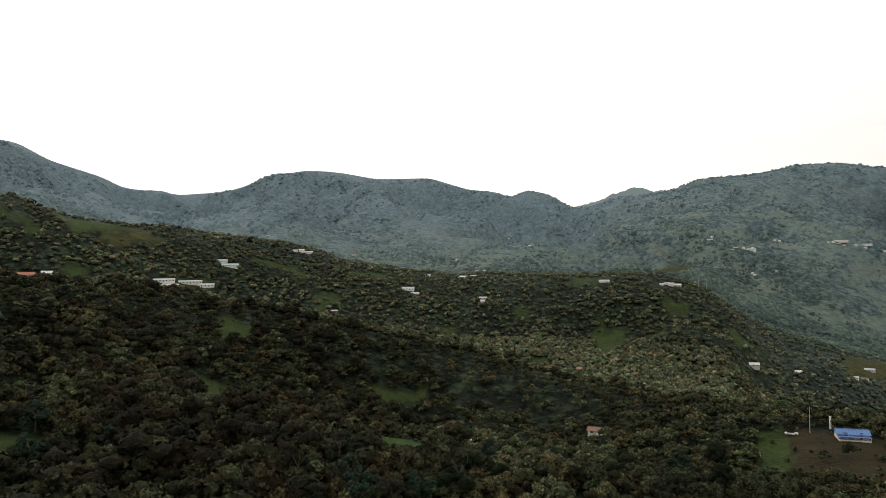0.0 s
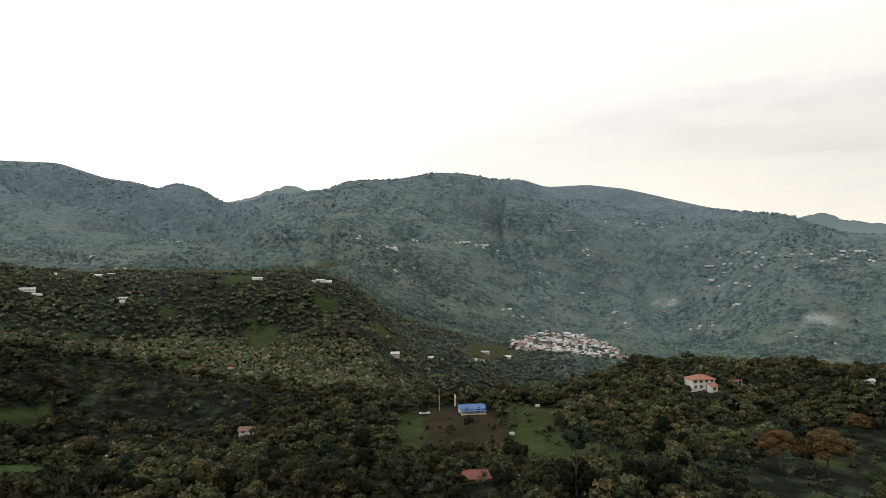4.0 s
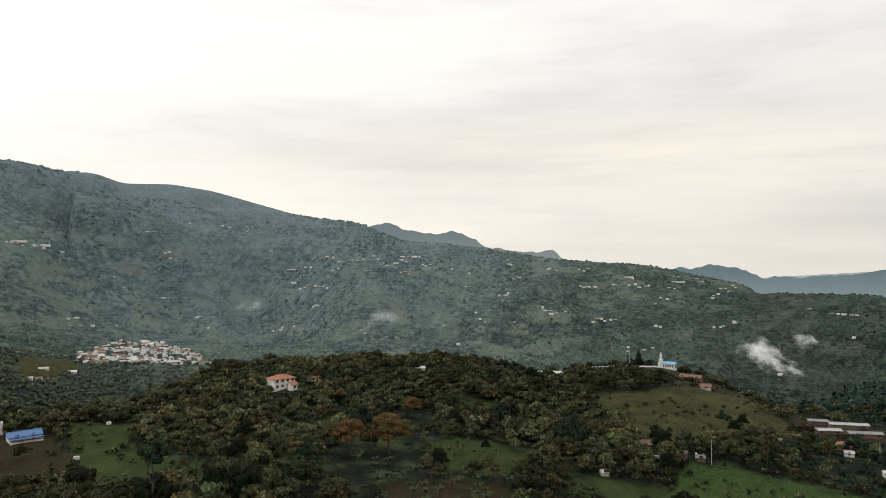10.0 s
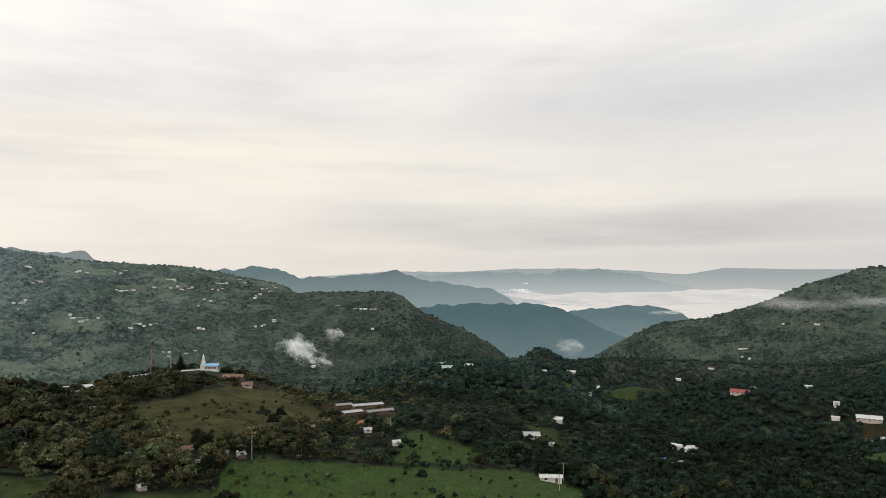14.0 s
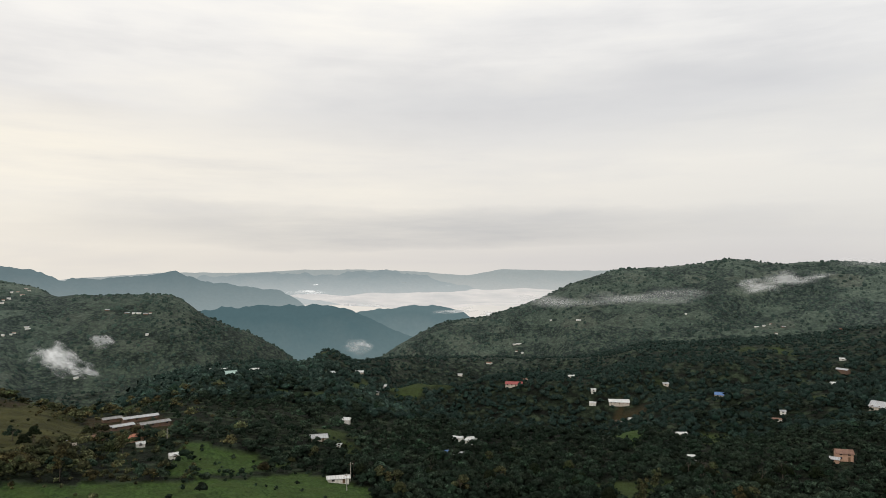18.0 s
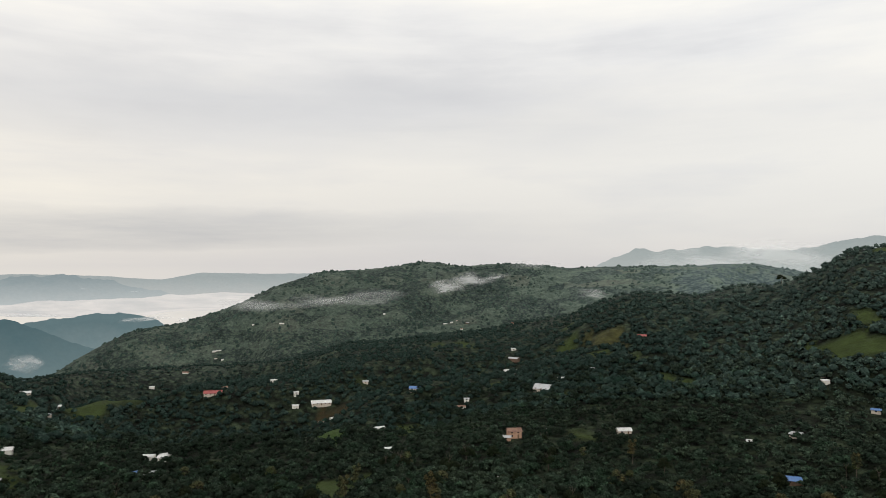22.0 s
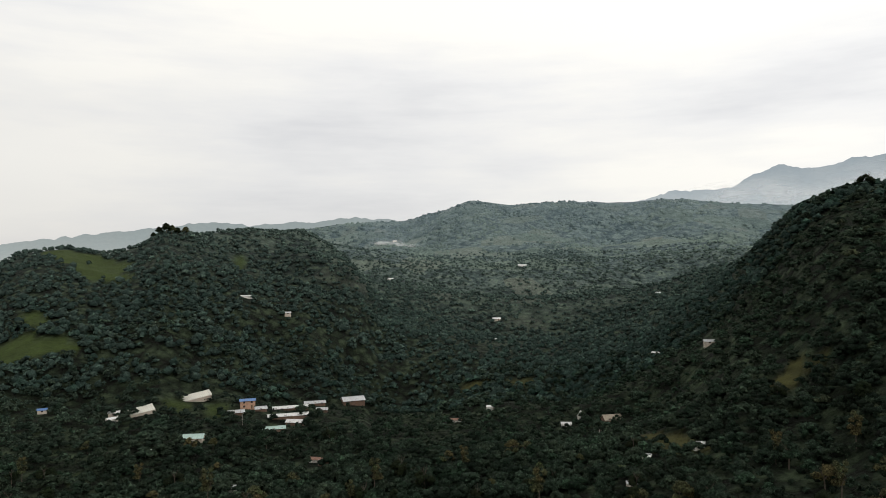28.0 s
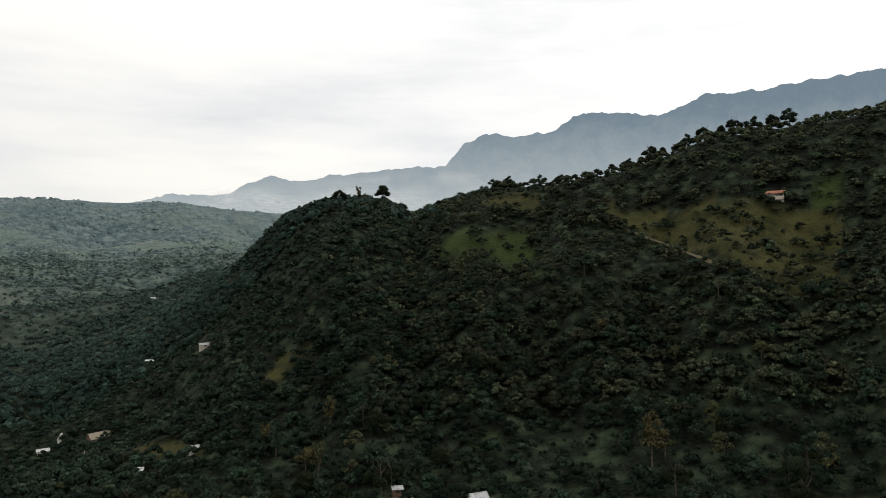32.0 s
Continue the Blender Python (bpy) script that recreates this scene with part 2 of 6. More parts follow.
LEAF_NORTH = leaf_material("leaves_of_northern_woods", (0.037, 0.043, 0.025), (0.245, 0.270, 0.152), 0.7)


# ---- the lie of the land ----
# crest of the home hills: bearing, rise as seen from the eye in degrees, distance
HOME_CREST_EAST = [
    (9.8, -8.6, 400), (18.5, -10.0, 330), (24.2, -10.4, 290), (30.3, -10.9, 260), (36.7, -10.5, 300),
    (41.3, -8.7, 340), (43.6, -7.9, 360), (49.1, -7.6, 360), (56.7, -7.5, 360), (62.5, -7.6, 370), (64.4, -7.9, 380),
    (69.1, -8.9, 400), (73.2, -8.0, 420), (78.4, -7.7, 420), (80.9, -8.2, 420), (84.8, -9.7, 400), (87.0, -10.6, 410),
    (89.7, -10.0, 560), (92.5, -8.3, 700), (96.2, -7.7, 720), (100.3, -7.7, 750), (103.2, -7.8, 800), (105.3, -6.8, 1000),
    (107.5, -8.0, 1100), (111.9, -7.7, 1300), (121.1, -7.8, 1300), (125.8, -7.5, 1250), (130.3, -6.3, 1150)]
HOME_CREST_WEST = [
    (134.7, -5.8, 1100), (139, -5.4, 1100), (144.6, -4.6, 1050), (148.7, -3.8, 1000), (149.8, -3.2, 950), (154.3, -1.9, 900),
    (158.8, -2.1, 900), (161, -1.4, 900), (164.5, -1.2, 850), (167, -0.1, 820), (169, 1.2, 800), (171.7, 1.6, 800),
    (174.7, 1.1, 800), (177.2, 1.7, 780), (177.9, 2.6, 790), (180.4, 2.7, 850), (184.8, 2.9, 950), (189.1, 2.8, 1050),
    (192, 0.9, 1000), (195, -2.6, 850), (199, -5.2, 700), (204, -6.6, 620), (210, -7.2, 600), (215, -6.4, 580), (219, -4.0, 570), (222, -1.6, 560),
    (224, 0.8, 550), (225.8, 2.6, 540), (227.2, 3.9, 520), (230, 4.8, 500), (231.8, 5.3, 490)]
HOME_CREST_SOUTH = [
    (235.6, 5.1, 480), (237.4, 4.0, 470), (242.5, 5.8, 460), (245.2, 6.4, 450), (248.4, 6.4, 430), (251.4, 6.8, 430),
    (254.8, 7.5, 430), (257.6, 8.3, 430), (259.6, 9.1, 430), (261.5, 9.5, 430), (267.4, 9.8, 430), (280, 11, 430),
    (300, 8, 420), (318, 1.5, 420), (327.6, -0.3, 420), (336.6, -1.0, 430), (347, -2.9, 450), (359.9, -5.9, 450)]
# the ridge or slope beyond it
MIDDLE_RIDGE = [
    (0.7, -0.6, 1000), (4.4, -0.3, 1000), (9.9, -0.5, 1000), (14.4, -0.4, 1000), (17.8, -0.9, 1000), (20.4, -1.6, 1000),
    (21.2, -2.3, 1000), (23.3, -3.9, 1050), (25.5, -5.0, 1100), (29.9, -6.3, 1150), (33.5, -7.2, 1200), (42.3, -7.9, 1200),
    (50.5, -8.7, 1200), (70, -9.5, 1200), (95, -9.2, 1300), (112, -9.2, 1600), (135, -7.5, 1600), (150, -4.8, 1500),
    (167, -2, 1300), (180, 1.2, 1250), (190, 2.0, 1300), (198, 0.6, 1350), (206, 0.2, 1300), (214, 0.4, 1300), (225, 1.0, 1250), (240, 1, 1100),
    (267, 5, 1000), (300, 6, 1000), (327.5, 5.7, 950), (332.1, 3.9, 950), (338.6, 3.4, 1000), (347.9, 2.3, 1050), (352, 0.8, 1000)]
# the skyline of the great slopes
SKYLINE_NORTH = [
    (327.5, 8.9, 3300), (328.5, 8.8, 3300), (330.6, 7.7, 3300), (333.9, 6.75, 3300), (335.4, 6.0, 3500), (339.8, 5.8, 3600),
    (342.7, 6.1, 3400), (346.2, 7.4, 3200), (348.9, 7.77, 3200), (351.6, 7.67, 3200), (354.8, 7.13, 3200), (359, 7.21, 3200),
    (2.2, 6.25, 3200), (4.5, 6.02, 3200), (5.7, 5.54, 3200), (6.8, 6.16, 3200), (8.7, 5.79, 3200), (10, 4.98, 3200),
    (10.9, 4.55, 3200), (12.7, 4.9, 3000), (14, 5.4, 2800), (17.9, 5.69, 2800), (20.4, 6.53, 2800), (24, 6.74, 2800),
    (26.7, 7.22, 2800), (29.6, 7.18, 2800), (32.2, 6.63, 2900)]
SKYLINE_EAST = [
    (34.5, 6.6, 3100), (36.3, 5.92, 3400), (39.6, 6, 3500), (42.8, 5.56, 3500), (46.1, 4.69, 3400), (48.8, 4, 3000),
    (52.4, 3.48, 2500), (54.2, 3.31, 2400), (57.6, 1.9, 2300), (61.8, 1.6, 2300), (65.7, 1.02, 2300), (70.1, 0.34, 2300),
    (74.6, 0, 2300), (77.2, -0.14, 2300), (79.3, -0.59, 2300), (81.8, -1.11, 2300), (84.6, -1.65, 2200), (85.3, -2.27, 2100),
    (88.8, -2.22, 2000), (93, -2.2, 1900), (94.3, -2.86, 1900), (95.7, -4.02, 1850), (99, -5.41, 1800), (101.3, -6.69, 1800),
    (103.6, -8.35, 1850), (107.2, -8.5, 2000), (109.9, -7.3, 2200), (111.6, -6.19, 2200), (114.2, -4.8, 2200)]
SKYLINE_SOUTH = [
    (118, -4.28, 2200), (121.6, -3.13, 2200), (123.8, -2.05, 2200), (125.6, -1.25, 2200), (128.5, -0.39, 2300),
    (132.6, -0.16, 2300), (136.9, 0.42, 2300), (140.3, 0.06, 2300), (143.9, 0.27, 2300), (148.4, -0.06, 2400),
    (162.8, 0.2, 2400), (167, -0.6, 2400), (175, 0.3, 2300), (182, 1.8, 2200), (189, 3.0, 2000), (193.1, 3.5, 1900), (197, 3.63, 1900),
    (198.5, 3.97, 1900), (200.8, 4.66, 1900), (202.6, 5.2, 1900), (205.9, 4.75, 1900), (209.6, 5.01, 1900),
    (215.1, 4.75, 1900), (218.2, 4.9, 1900), (221.3, 4.5, 1900), (228, 4.0, 2000), (245, 4.5, 2200), (267, 6, 2600), (300, 8, 3000)]
FRONT_RIDGE = [(33, 5.6), (36.5, 4.9), (39, 3.9), (41.5, 3.45), (44.5, 3.2), (48, 3.1), (51, 3.15), (53.5, 3.3)]
# the near ground, where the steepest look down meets it: bearing, distance
NEAR_GROUND = [(0, 150), (22, 165), (40, 152), (55, 165), (75, 185), (97, 215), (108, 235), (122, 262), (150, 272), (172, 262), (195, 250),
               (212, 215), (228, 182), (245, 172), (265, 170), (290, 160), (325, 140)]


def table(rows, column):
    rows = sorted(rows)
    a = np.array([r[0] for r in rows], float)
    v = np.array([r[column] for r in rows], float)
    return np.concatenate([a - 360, a, a + 360]), np.tile(v, 3)


def along(rows, column, bearing):
    return np.interp(bearing, *table(rows, column))


def lattice(seed):
    return np.random.RandomState(seed).rand(256, 256)


def value_noise(x, y, grid):
    xi, yi = np.floor(x).astype(int), np.floor(y).astype(int)
    fx, fy = x - xi, y - yi
    fx, fy = fx * fx * (3 - 2 * fx), fy * fy * (3 - 2 * fy)
    x0, x1, y0, y1 = xi % 256, (xi + 1) % 256, yi % 256, (yi + 1) % 256
    return (grid[x0, y0] * (1 - fx) * (1 - fy) + grid[x1, y0] * fx * (1 - fy) + grid[x0, y1] * (1 - fx) * fy + grid[x1, y1] * fx * fy) * 2 - 1


def fractal(x, y, size, octaves, seed, ridged=False):
    total, amp = 0.0, 1.0
    for k in range(octaves):
        v = value_noise(x / size + 31.7 * k, y / size + 17.3 * k, lattice(seed + k))
        total = total + amp * ((1 - 2 * np.abs(v)) if ridged else v)
        size, amp = size / 2.0, amp * 0.5
    return total


CREST = HOME_CREST_EAST + HOME_CREST_WEST + HOME_CREST_SOUTH
SKYLINE = SKYLINE_NORTH + SKYLINE_EAST + SKYLINE_SOUTH
BEARINGS, REACHES = 900, 210
GRID_B = np.arange(BEARINGS) * 360.0 / BEARINGS
GRID_R = 24.0 * (4960.0 / 24.0) ** (np.arange(REACHES) / (REACHES - 1.0))


def smooth(v, width):
    k = np.ones(width) / width
    return np.convolve(np.concatenate([v[-width:], v, v[:width]]), k, "same")[width:-width]


def lay_of_land():
    b = GRID_B
    near = smooth(along(NEAR_GROUND, 1, b), 9)
    c_r, c_e = smooth(along(CREST, 2, b), 7), along(CREST, 1, b)
    m_r, m_e = smooth(along(MIDDLE_RIDGE, 2, b), 7), along(MIDDLE_RIDGE, 1, b)
    s_r, s_e = smooth(along(SKYLINE, 2, b), 9), along(SKYLINE, 1, b)

    def rise(r, e):
        return EYE + r * np.tan(np.radians(e))

    hn, hc, hm, hs = rise(near, -18.6), rise(c_r, c_e) - 4.0, rise(m_r, m_e) - 4.0, rise(s_r, s_e) - 7.0
    dip1 = np.minimum(hc, hm) - 0.05 * (m_r - c_r) - 0.02 * c_r
    # the wide western valley climbs without a break
    open_valley = np.interp(b, [190, 195, 222, 230], [0, 1, 1, 0])
    dip1 = dip1 * (1 - open_valley) + (hc + 0.34 * (hm - hc)) * open_valley
    # where the next ridge stands higher, the ground behind the crest sinks less
    dip2 = np.minimum(hm, hs) - 18.0 - 0.02 * m_r * (hs < hm + 150)
    dip2 = dip2 * (1 - open_valley) + (hm + 0.10 * (hs - hm)) * open_valley
    knots_r = np.stack([np.full_like(b, 10.0), near * 0.6, near, c_r, c_r + 0.38 * (m_r - c_r), m_r, m_r + 0.16 * (s_r - m_r), s_r, s_r + 500, np.full_like(b, 4990.0)])
    knots_h = np.stack([0 * b, 0.35 * hn, hn, hc, dip1, hm, dip2, hs, hs - 170, np.minimum(hs - 420, -500)])
    knots_h = np.stack([smooth(row, 3) for row in knots_h])
    dr = np.diff(knots_r, axis=0)
    slope = np.diff(knots_h, axis=0) / dr
    tangent = np.zeros_like(knots_h)
    tangent[1:-1] = np.where(slope[:-1] * slope[1:] > 0, 2 * slope[:-1] * slope[1:] / (slope[:-1] + slope[1:] + 1e-12 * np.sign(slope[:-1])), 0)
    tangent[0], tangent[-1] = slope[0], slope[-1]
    h = np.zeros((BEARINGS, REACHES))
    swell = np.zeros_like(h)
    for i in range(BEARINGS):
        k = np.clip(np.searchsorted(knots_r[:, i], GRID_R) - 1, 0, len(knots_r) - 2)
        d = dr[k, i]
        u = (GRID_R - knots_r[k, i]) / d
        u = np.clip(u, 0, 1)
        a, c = knots_h[k, i], knots_h[k + 1, i]
        ta, tc = tangent[k, i] * d, tangent[k + 1, i] * d
        h[i] = a * (2 * u**3 - 3 * u**2 + 1) + ta * (u**3 - 2 * u**2 + u) + c * (-2 * u**3 + 3 * u**2) + tc * (u**3 - u**2)
        swell[i] = np.sin(np.pi * u) ** 2 * d * (k > 1) * (k < 7)
    x = np.sin(np.radians(GRID_B))[:, None] * GRID_R[None]
    y = np.cos(np.radians(GRID_B))[:, None] * GRID_R[None]
    folds = fractal(x, y, 420.0, 4, 11, True)
    bumps = fractal(x, y, 60.0, 3, 29)
    h += swell * 0.075 * np.minimum(folds - 0.8, 0.08) + np.clip(GRID_R / 500.0, 0, 2)[None] * 1.4 * bumps * (GRID_R < 2600)[None]
    # a lower ridge that stands before the eastern skyline
    f_e = np.interp(b, [c[0] for c in FRONT_RIDGE], [c[1] for c in FRONT_RIDGE], left=-30, right=-30)
    ridge = rise(2450.0, f_e)[:, None] - 6.0 - np.abs(GRID_R[None] - 2450.0) * 0.22 - 1.2 * np.maximum(np.abs(GRID_R[None] - 2450.0) - 230.0, 0)
    h = np.maximum(h, np.where(f_e[:, None] > -20, ridge, -9999))
    # spurs that run down the western hill
    side = np.clip((GRID_B - 216) / 12, 0, 1) * np.clip((282 - GRID_B) / 10, 0, 1)
    down = np.clip((GRID_R[None] - near[:, None]) / 70, 0, 1) * np.clip((c_r[:, None] - 15 - GRID_R[None]) / 60, 0, 1)
    h += 4.5 * side[:, None] * down * np.sin(np.radians(GRID_B[:, None] * 34 + GRID_R[None] * 0.45 + 40 * fractal(x, y, 90.0, 2, 47)))
    return x, y, h


LAND_X, LAND_Y, LAND_H = lay_of_land()


def land(x, y):
    """Height of the ground at x, y (numbers or arrays)."""
    x, y = np.asarray(x, float), np.asarray(y, float)
    b = (np.degrees(np.arctan2(x, y)) % 360) * BEARINGS / 360.0
    r = np.clip(np.log(np.maximum(np.hypot(x, y), 24.01) / 24.0) / math.log(4960.0 / 24.0) * (REACHES - 1), 0, REACHES - 1.001)
    bi, ri = np.floor(b).astype(int), np.floor(r).astype(int)
    fb, fr = b - bi, r - ri
    b0, b1 = bi % BEARINGS, (bi + 1) % BEARINGS
    return (LAND_H[b0, ri] * (1 - fb) * (1 - fr) + LAND_H[b1, ri] * fb * (1 - fr) + LAND_H[b0, ri + 1] * (1 - fb) * fr + LAND_H[b1, ri + 1] * fb * fr)


def at(bearing, reach, lift=0.0):
    """A place on the ground at that bearing and distance."""
    x, y = reach * math.sin(radians(bearing)), reach * math.cos(radians(bearing))
    return Vector((x, y, float(land(x, y)) + lift))


def reach_of(bearing, fall):
    """How far off the line of sight at that bearing and angle meets the ground."""
    rise = np.degrees(np.arctan2(land(GRID_R * math.sin(radians(bearing)), GRID_R * math.cos(radians(bearing))) - EYE, GRID_R))
    met = np.nonzero((rise >= fall) & (GRID_R > 100))[0]
    if not len(met):
        return float(GRID_R[np.argmax(rise)])
    k = int(met[0])
    f = (fall - rise[k - 1]) / (rise[k] - rise[k - 1])
    return float(GRID_R[k - 1] + f * (GRID_R[k] - GRID_R[k - 1]))


def mesh_from(name, verts, faces, mat, smooth_faces=False):
    """A mesh out of numpy arrays: verts n x 3, faces m x 3 or m x 4."""
    me = bpy.data.meshes.new(name)
    verts, faces = np.asarray(verts, np.float32), np.asarray(faces, np.int32)
    m, k = faces.shape
    me.vertices.add(len(verts))
    me.vertices.foreach_set("co", verts.ravel())
    me.loops.add(m * k)
    me.loops.foreach_set("vertex_index", faces.ravel())
    me.polygons.add(m)
    me.polygons.foreach_set("loop_start", np.arange(0, m * k, k, dtype=np.int32))
    me.polygons.foreach_set("use_smooth", np.full(m, smooth_faces))
    me.materials.append(mat)
    me.update(calc_edges=True)
    return me



FIELDS = []


def field(kind, *corners):
    """A field: its corners as bearing and distance."""
    c = [(r * math.sin(radians(b)), r * math.cos(radians(b))) for b, r in corners]
    FIELDS.append((("grass", "soil", "dry", "lush").index(kind), np.array(c)))


def cover_of(x, y):
    """How far each place is grass, soil, dry pasture or lush crop."""
    out = np.zeros((len(x), 4))
    r = np.hypot(x, y)
    wobble = np.clip(r / 250.0, 1, 5) * 2.2
    xs, ys = x + wobble * fractal(x, y, 18.0, 2, 51), y + wobble * fractal(x, y, 18.0, 2, 61)
    for channel, c in FIELDS:
        lo, hi = c.min(0) - 15, c.max(0) + 15
        near = np.nonzero((x > lo[0]) & (x < hi[0]) & (y > lo[1]) & (y < hi[1]))[0]
        if not len(near):
            continue
        px, py = xs[near], ys[near]
        inside = np.zeros(len(near), bool)
        for (ax, ay), (bx, by) in zip(c, np.roll(c, -1, axis=0)):
            crossing = (ay > py) != (by > py)
            inside ^= crossing & (px < (bx - ax) * (py - ay) / (by - ay + 1e-9) + ax)
        out[near[inside], :] = 0
        out[near[inside], channel] = 1
    # glades of rough grass between the trees
    b = np.degrees(np.arctan2(x, y)) % 360
    level = along([(0, 0.72), (40, 0.7), (68, 0.7), (90, 0.9), (150, 0.85), (180, 0.95), (200, 1.3), (274, 1.3), (320, 0.8)], 1, b)
    # the upper flank of the western hill is half open
    level = np.where((b > 238) & (b < 277) & (r > 285), 0.75, level)
    glade = np.clip((fractal(x, y, 45.0, 3, 201) - level) / 0.15, 0, 1) * (r < 1000)
    out[:, 0] = np.maximum(out[:, 0], glade * (out.sum(1) < 0.1) * 0.9)
    return out


# round the blue-roofed farm and the white villa
field("grass", (24.0, 265), (29.4, 260), (32.1, 257), (33.2, 230), (32.1, 203), (24.2, 221))
field("soil", (26.2, 265), (29.4, 260), (32.1, 257), (33.2, 230), (32.1, 203), (26.6, 221))
field("grass", (32.6, 283), (36.7, 272), (39.4, 219), (42.7, 190), (41.3, 164), (34.3, 178), (33.4, 216))
field("grass", (58.7, 218), (62.6, 231), (68.9, 229), (70.0, 203), (61.6, 191))
field("soil", (56, 177), (66, 191), (67, 172), (57, 160))
field("grass", (47, 250), (52, 271), (57, 264), (56, 249), (50, 241))
# the pasture hill below the chapel, and the meadows under it
field("dry", (73.0, 320), (74.7, 336), (77.1, 336), (80.0, 376), (83.0, 411), (86.1, 405), (88.0, 360), (86.1, 300), (82.6, 268), (81.3, 250), (77.1, 251), (73.9, 294))
field("lush", (79.8, 231), (83.0, 242), (87.0, 246), (91.1, 247), (98.0, 256), (103.5, 273), (106.7, 261), (109.4, 247), (109.6, 190), (79.2, 190))
field("lush", (93.4, 301), (95.2, 315), (97.3, 305), (100.3, 299), (102.6, 290), (98.0, 264), (93.6, 253), (92.9, 271))
field("soil", (79.5, 382), (82.5, 386), (84.0, 417), (79.6, 412))
field("soil", (87.5, 424), (92.9, 377), (93.4, 348), (90.6, 332), (87.5, 337))
field("dry", (78.0, 436), (83.5, 426), (83.8, 417), (78.0, 436))
# terraces and clearings to the north
field("lush", (353.9, 228), (356.8, 234), (359.8, 216), (358.5, 172), (353.9, 173))
field("grass", (341.9, 399), (342.8, 403), (345.4, 380), (344.2, 362), (342.4, 362))
field("grass", (353.3, 357), (358.6, 373), (359.5, 354), (354.2, 345))
field("grass", (2.0, 286), (8.0, 275), (8.5, 248), (2.5, 272))
field("dry", (17.0, 1777), (19.1, 1800), (19.5, 1578), (16.8, 1523))
field("grass", (21.9, 837), (24.6, 909), (24.2, 870), (22.5, 809))
field("dry", (29.0, 1129), (32.6, 1254), (33.9, 1176), (30.3, 985))
field("dry", (333.5, 892), (337.4, 941), (338.0, 894), (334.3, 859))
field("grass", (330, 931), (334, 931), (336, 916), (332, 871))
# the southern slopes
field("grass", (165.7, 518), (172.1, 487), (173.0, 467), (168.1, 465))
field("grass", (168.2, 552), (170.9, 536), (170.7, 509), (168.6, 520))
field("dry", (149.7, 751), (153.0, 705), (153.4, 546), (150.7, 648))
field("grass", (169.8, 796), (175.8, 729), (176.0, 594), (172.5, 638))
field("lush", (128.3, 523), (130.3, 433), (130.5, 376), (128.7, 389))
field("grass", (134.1, 445), (136.9, 448), (136.9, 425), (134.5, 408))
field("grass", (142.6, 536), (144.2, 528), (144.0, 512), (142.4, 516))
field("soil", (128.5, 634), (131.0, 626), (130.7, 588), (128.5, 608))
# the steep hill in the west
field("dry", (224.3, 284), (227.2, 306), (229.0, 291), (226.5, 280))
field("dry", (252.8, 369), (261.9, 350), (270, 345), (270, 270), (262.0, 284), (257.7, 333), (253.6, 351))
field("dry", (243.0, 395), (244.8, 420), (248.0, 400), (248.6, 378))
field("dry", (213.5, 314), (219.2, 275), (221.0, 247), (215.7, 264))
field("dry", (200.6, 512), (207.4, 488), (207.6, 478), (201.3, 497))


def haze_tint_of(x, y):
    """Painted haze: paler and bluer with distance, strongest north, least round the gorge."""
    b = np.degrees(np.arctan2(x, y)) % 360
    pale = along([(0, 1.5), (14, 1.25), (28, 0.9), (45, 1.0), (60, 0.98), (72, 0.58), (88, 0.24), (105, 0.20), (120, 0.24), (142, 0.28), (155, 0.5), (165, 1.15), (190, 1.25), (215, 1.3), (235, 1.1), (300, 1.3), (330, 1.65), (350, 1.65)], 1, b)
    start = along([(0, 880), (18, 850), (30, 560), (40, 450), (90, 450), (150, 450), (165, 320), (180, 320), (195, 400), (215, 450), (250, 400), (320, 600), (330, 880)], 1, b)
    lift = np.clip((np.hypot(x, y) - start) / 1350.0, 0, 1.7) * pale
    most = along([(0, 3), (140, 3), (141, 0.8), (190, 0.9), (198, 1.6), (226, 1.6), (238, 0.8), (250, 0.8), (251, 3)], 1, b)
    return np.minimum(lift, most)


def leaf_tone(x, y):
    """How light the leaves are, by bearing and distance: darkest in the gorge woods."""
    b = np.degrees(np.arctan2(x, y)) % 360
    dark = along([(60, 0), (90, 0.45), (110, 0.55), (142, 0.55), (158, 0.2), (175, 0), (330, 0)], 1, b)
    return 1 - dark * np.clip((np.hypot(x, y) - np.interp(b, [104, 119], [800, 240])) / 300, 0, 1)


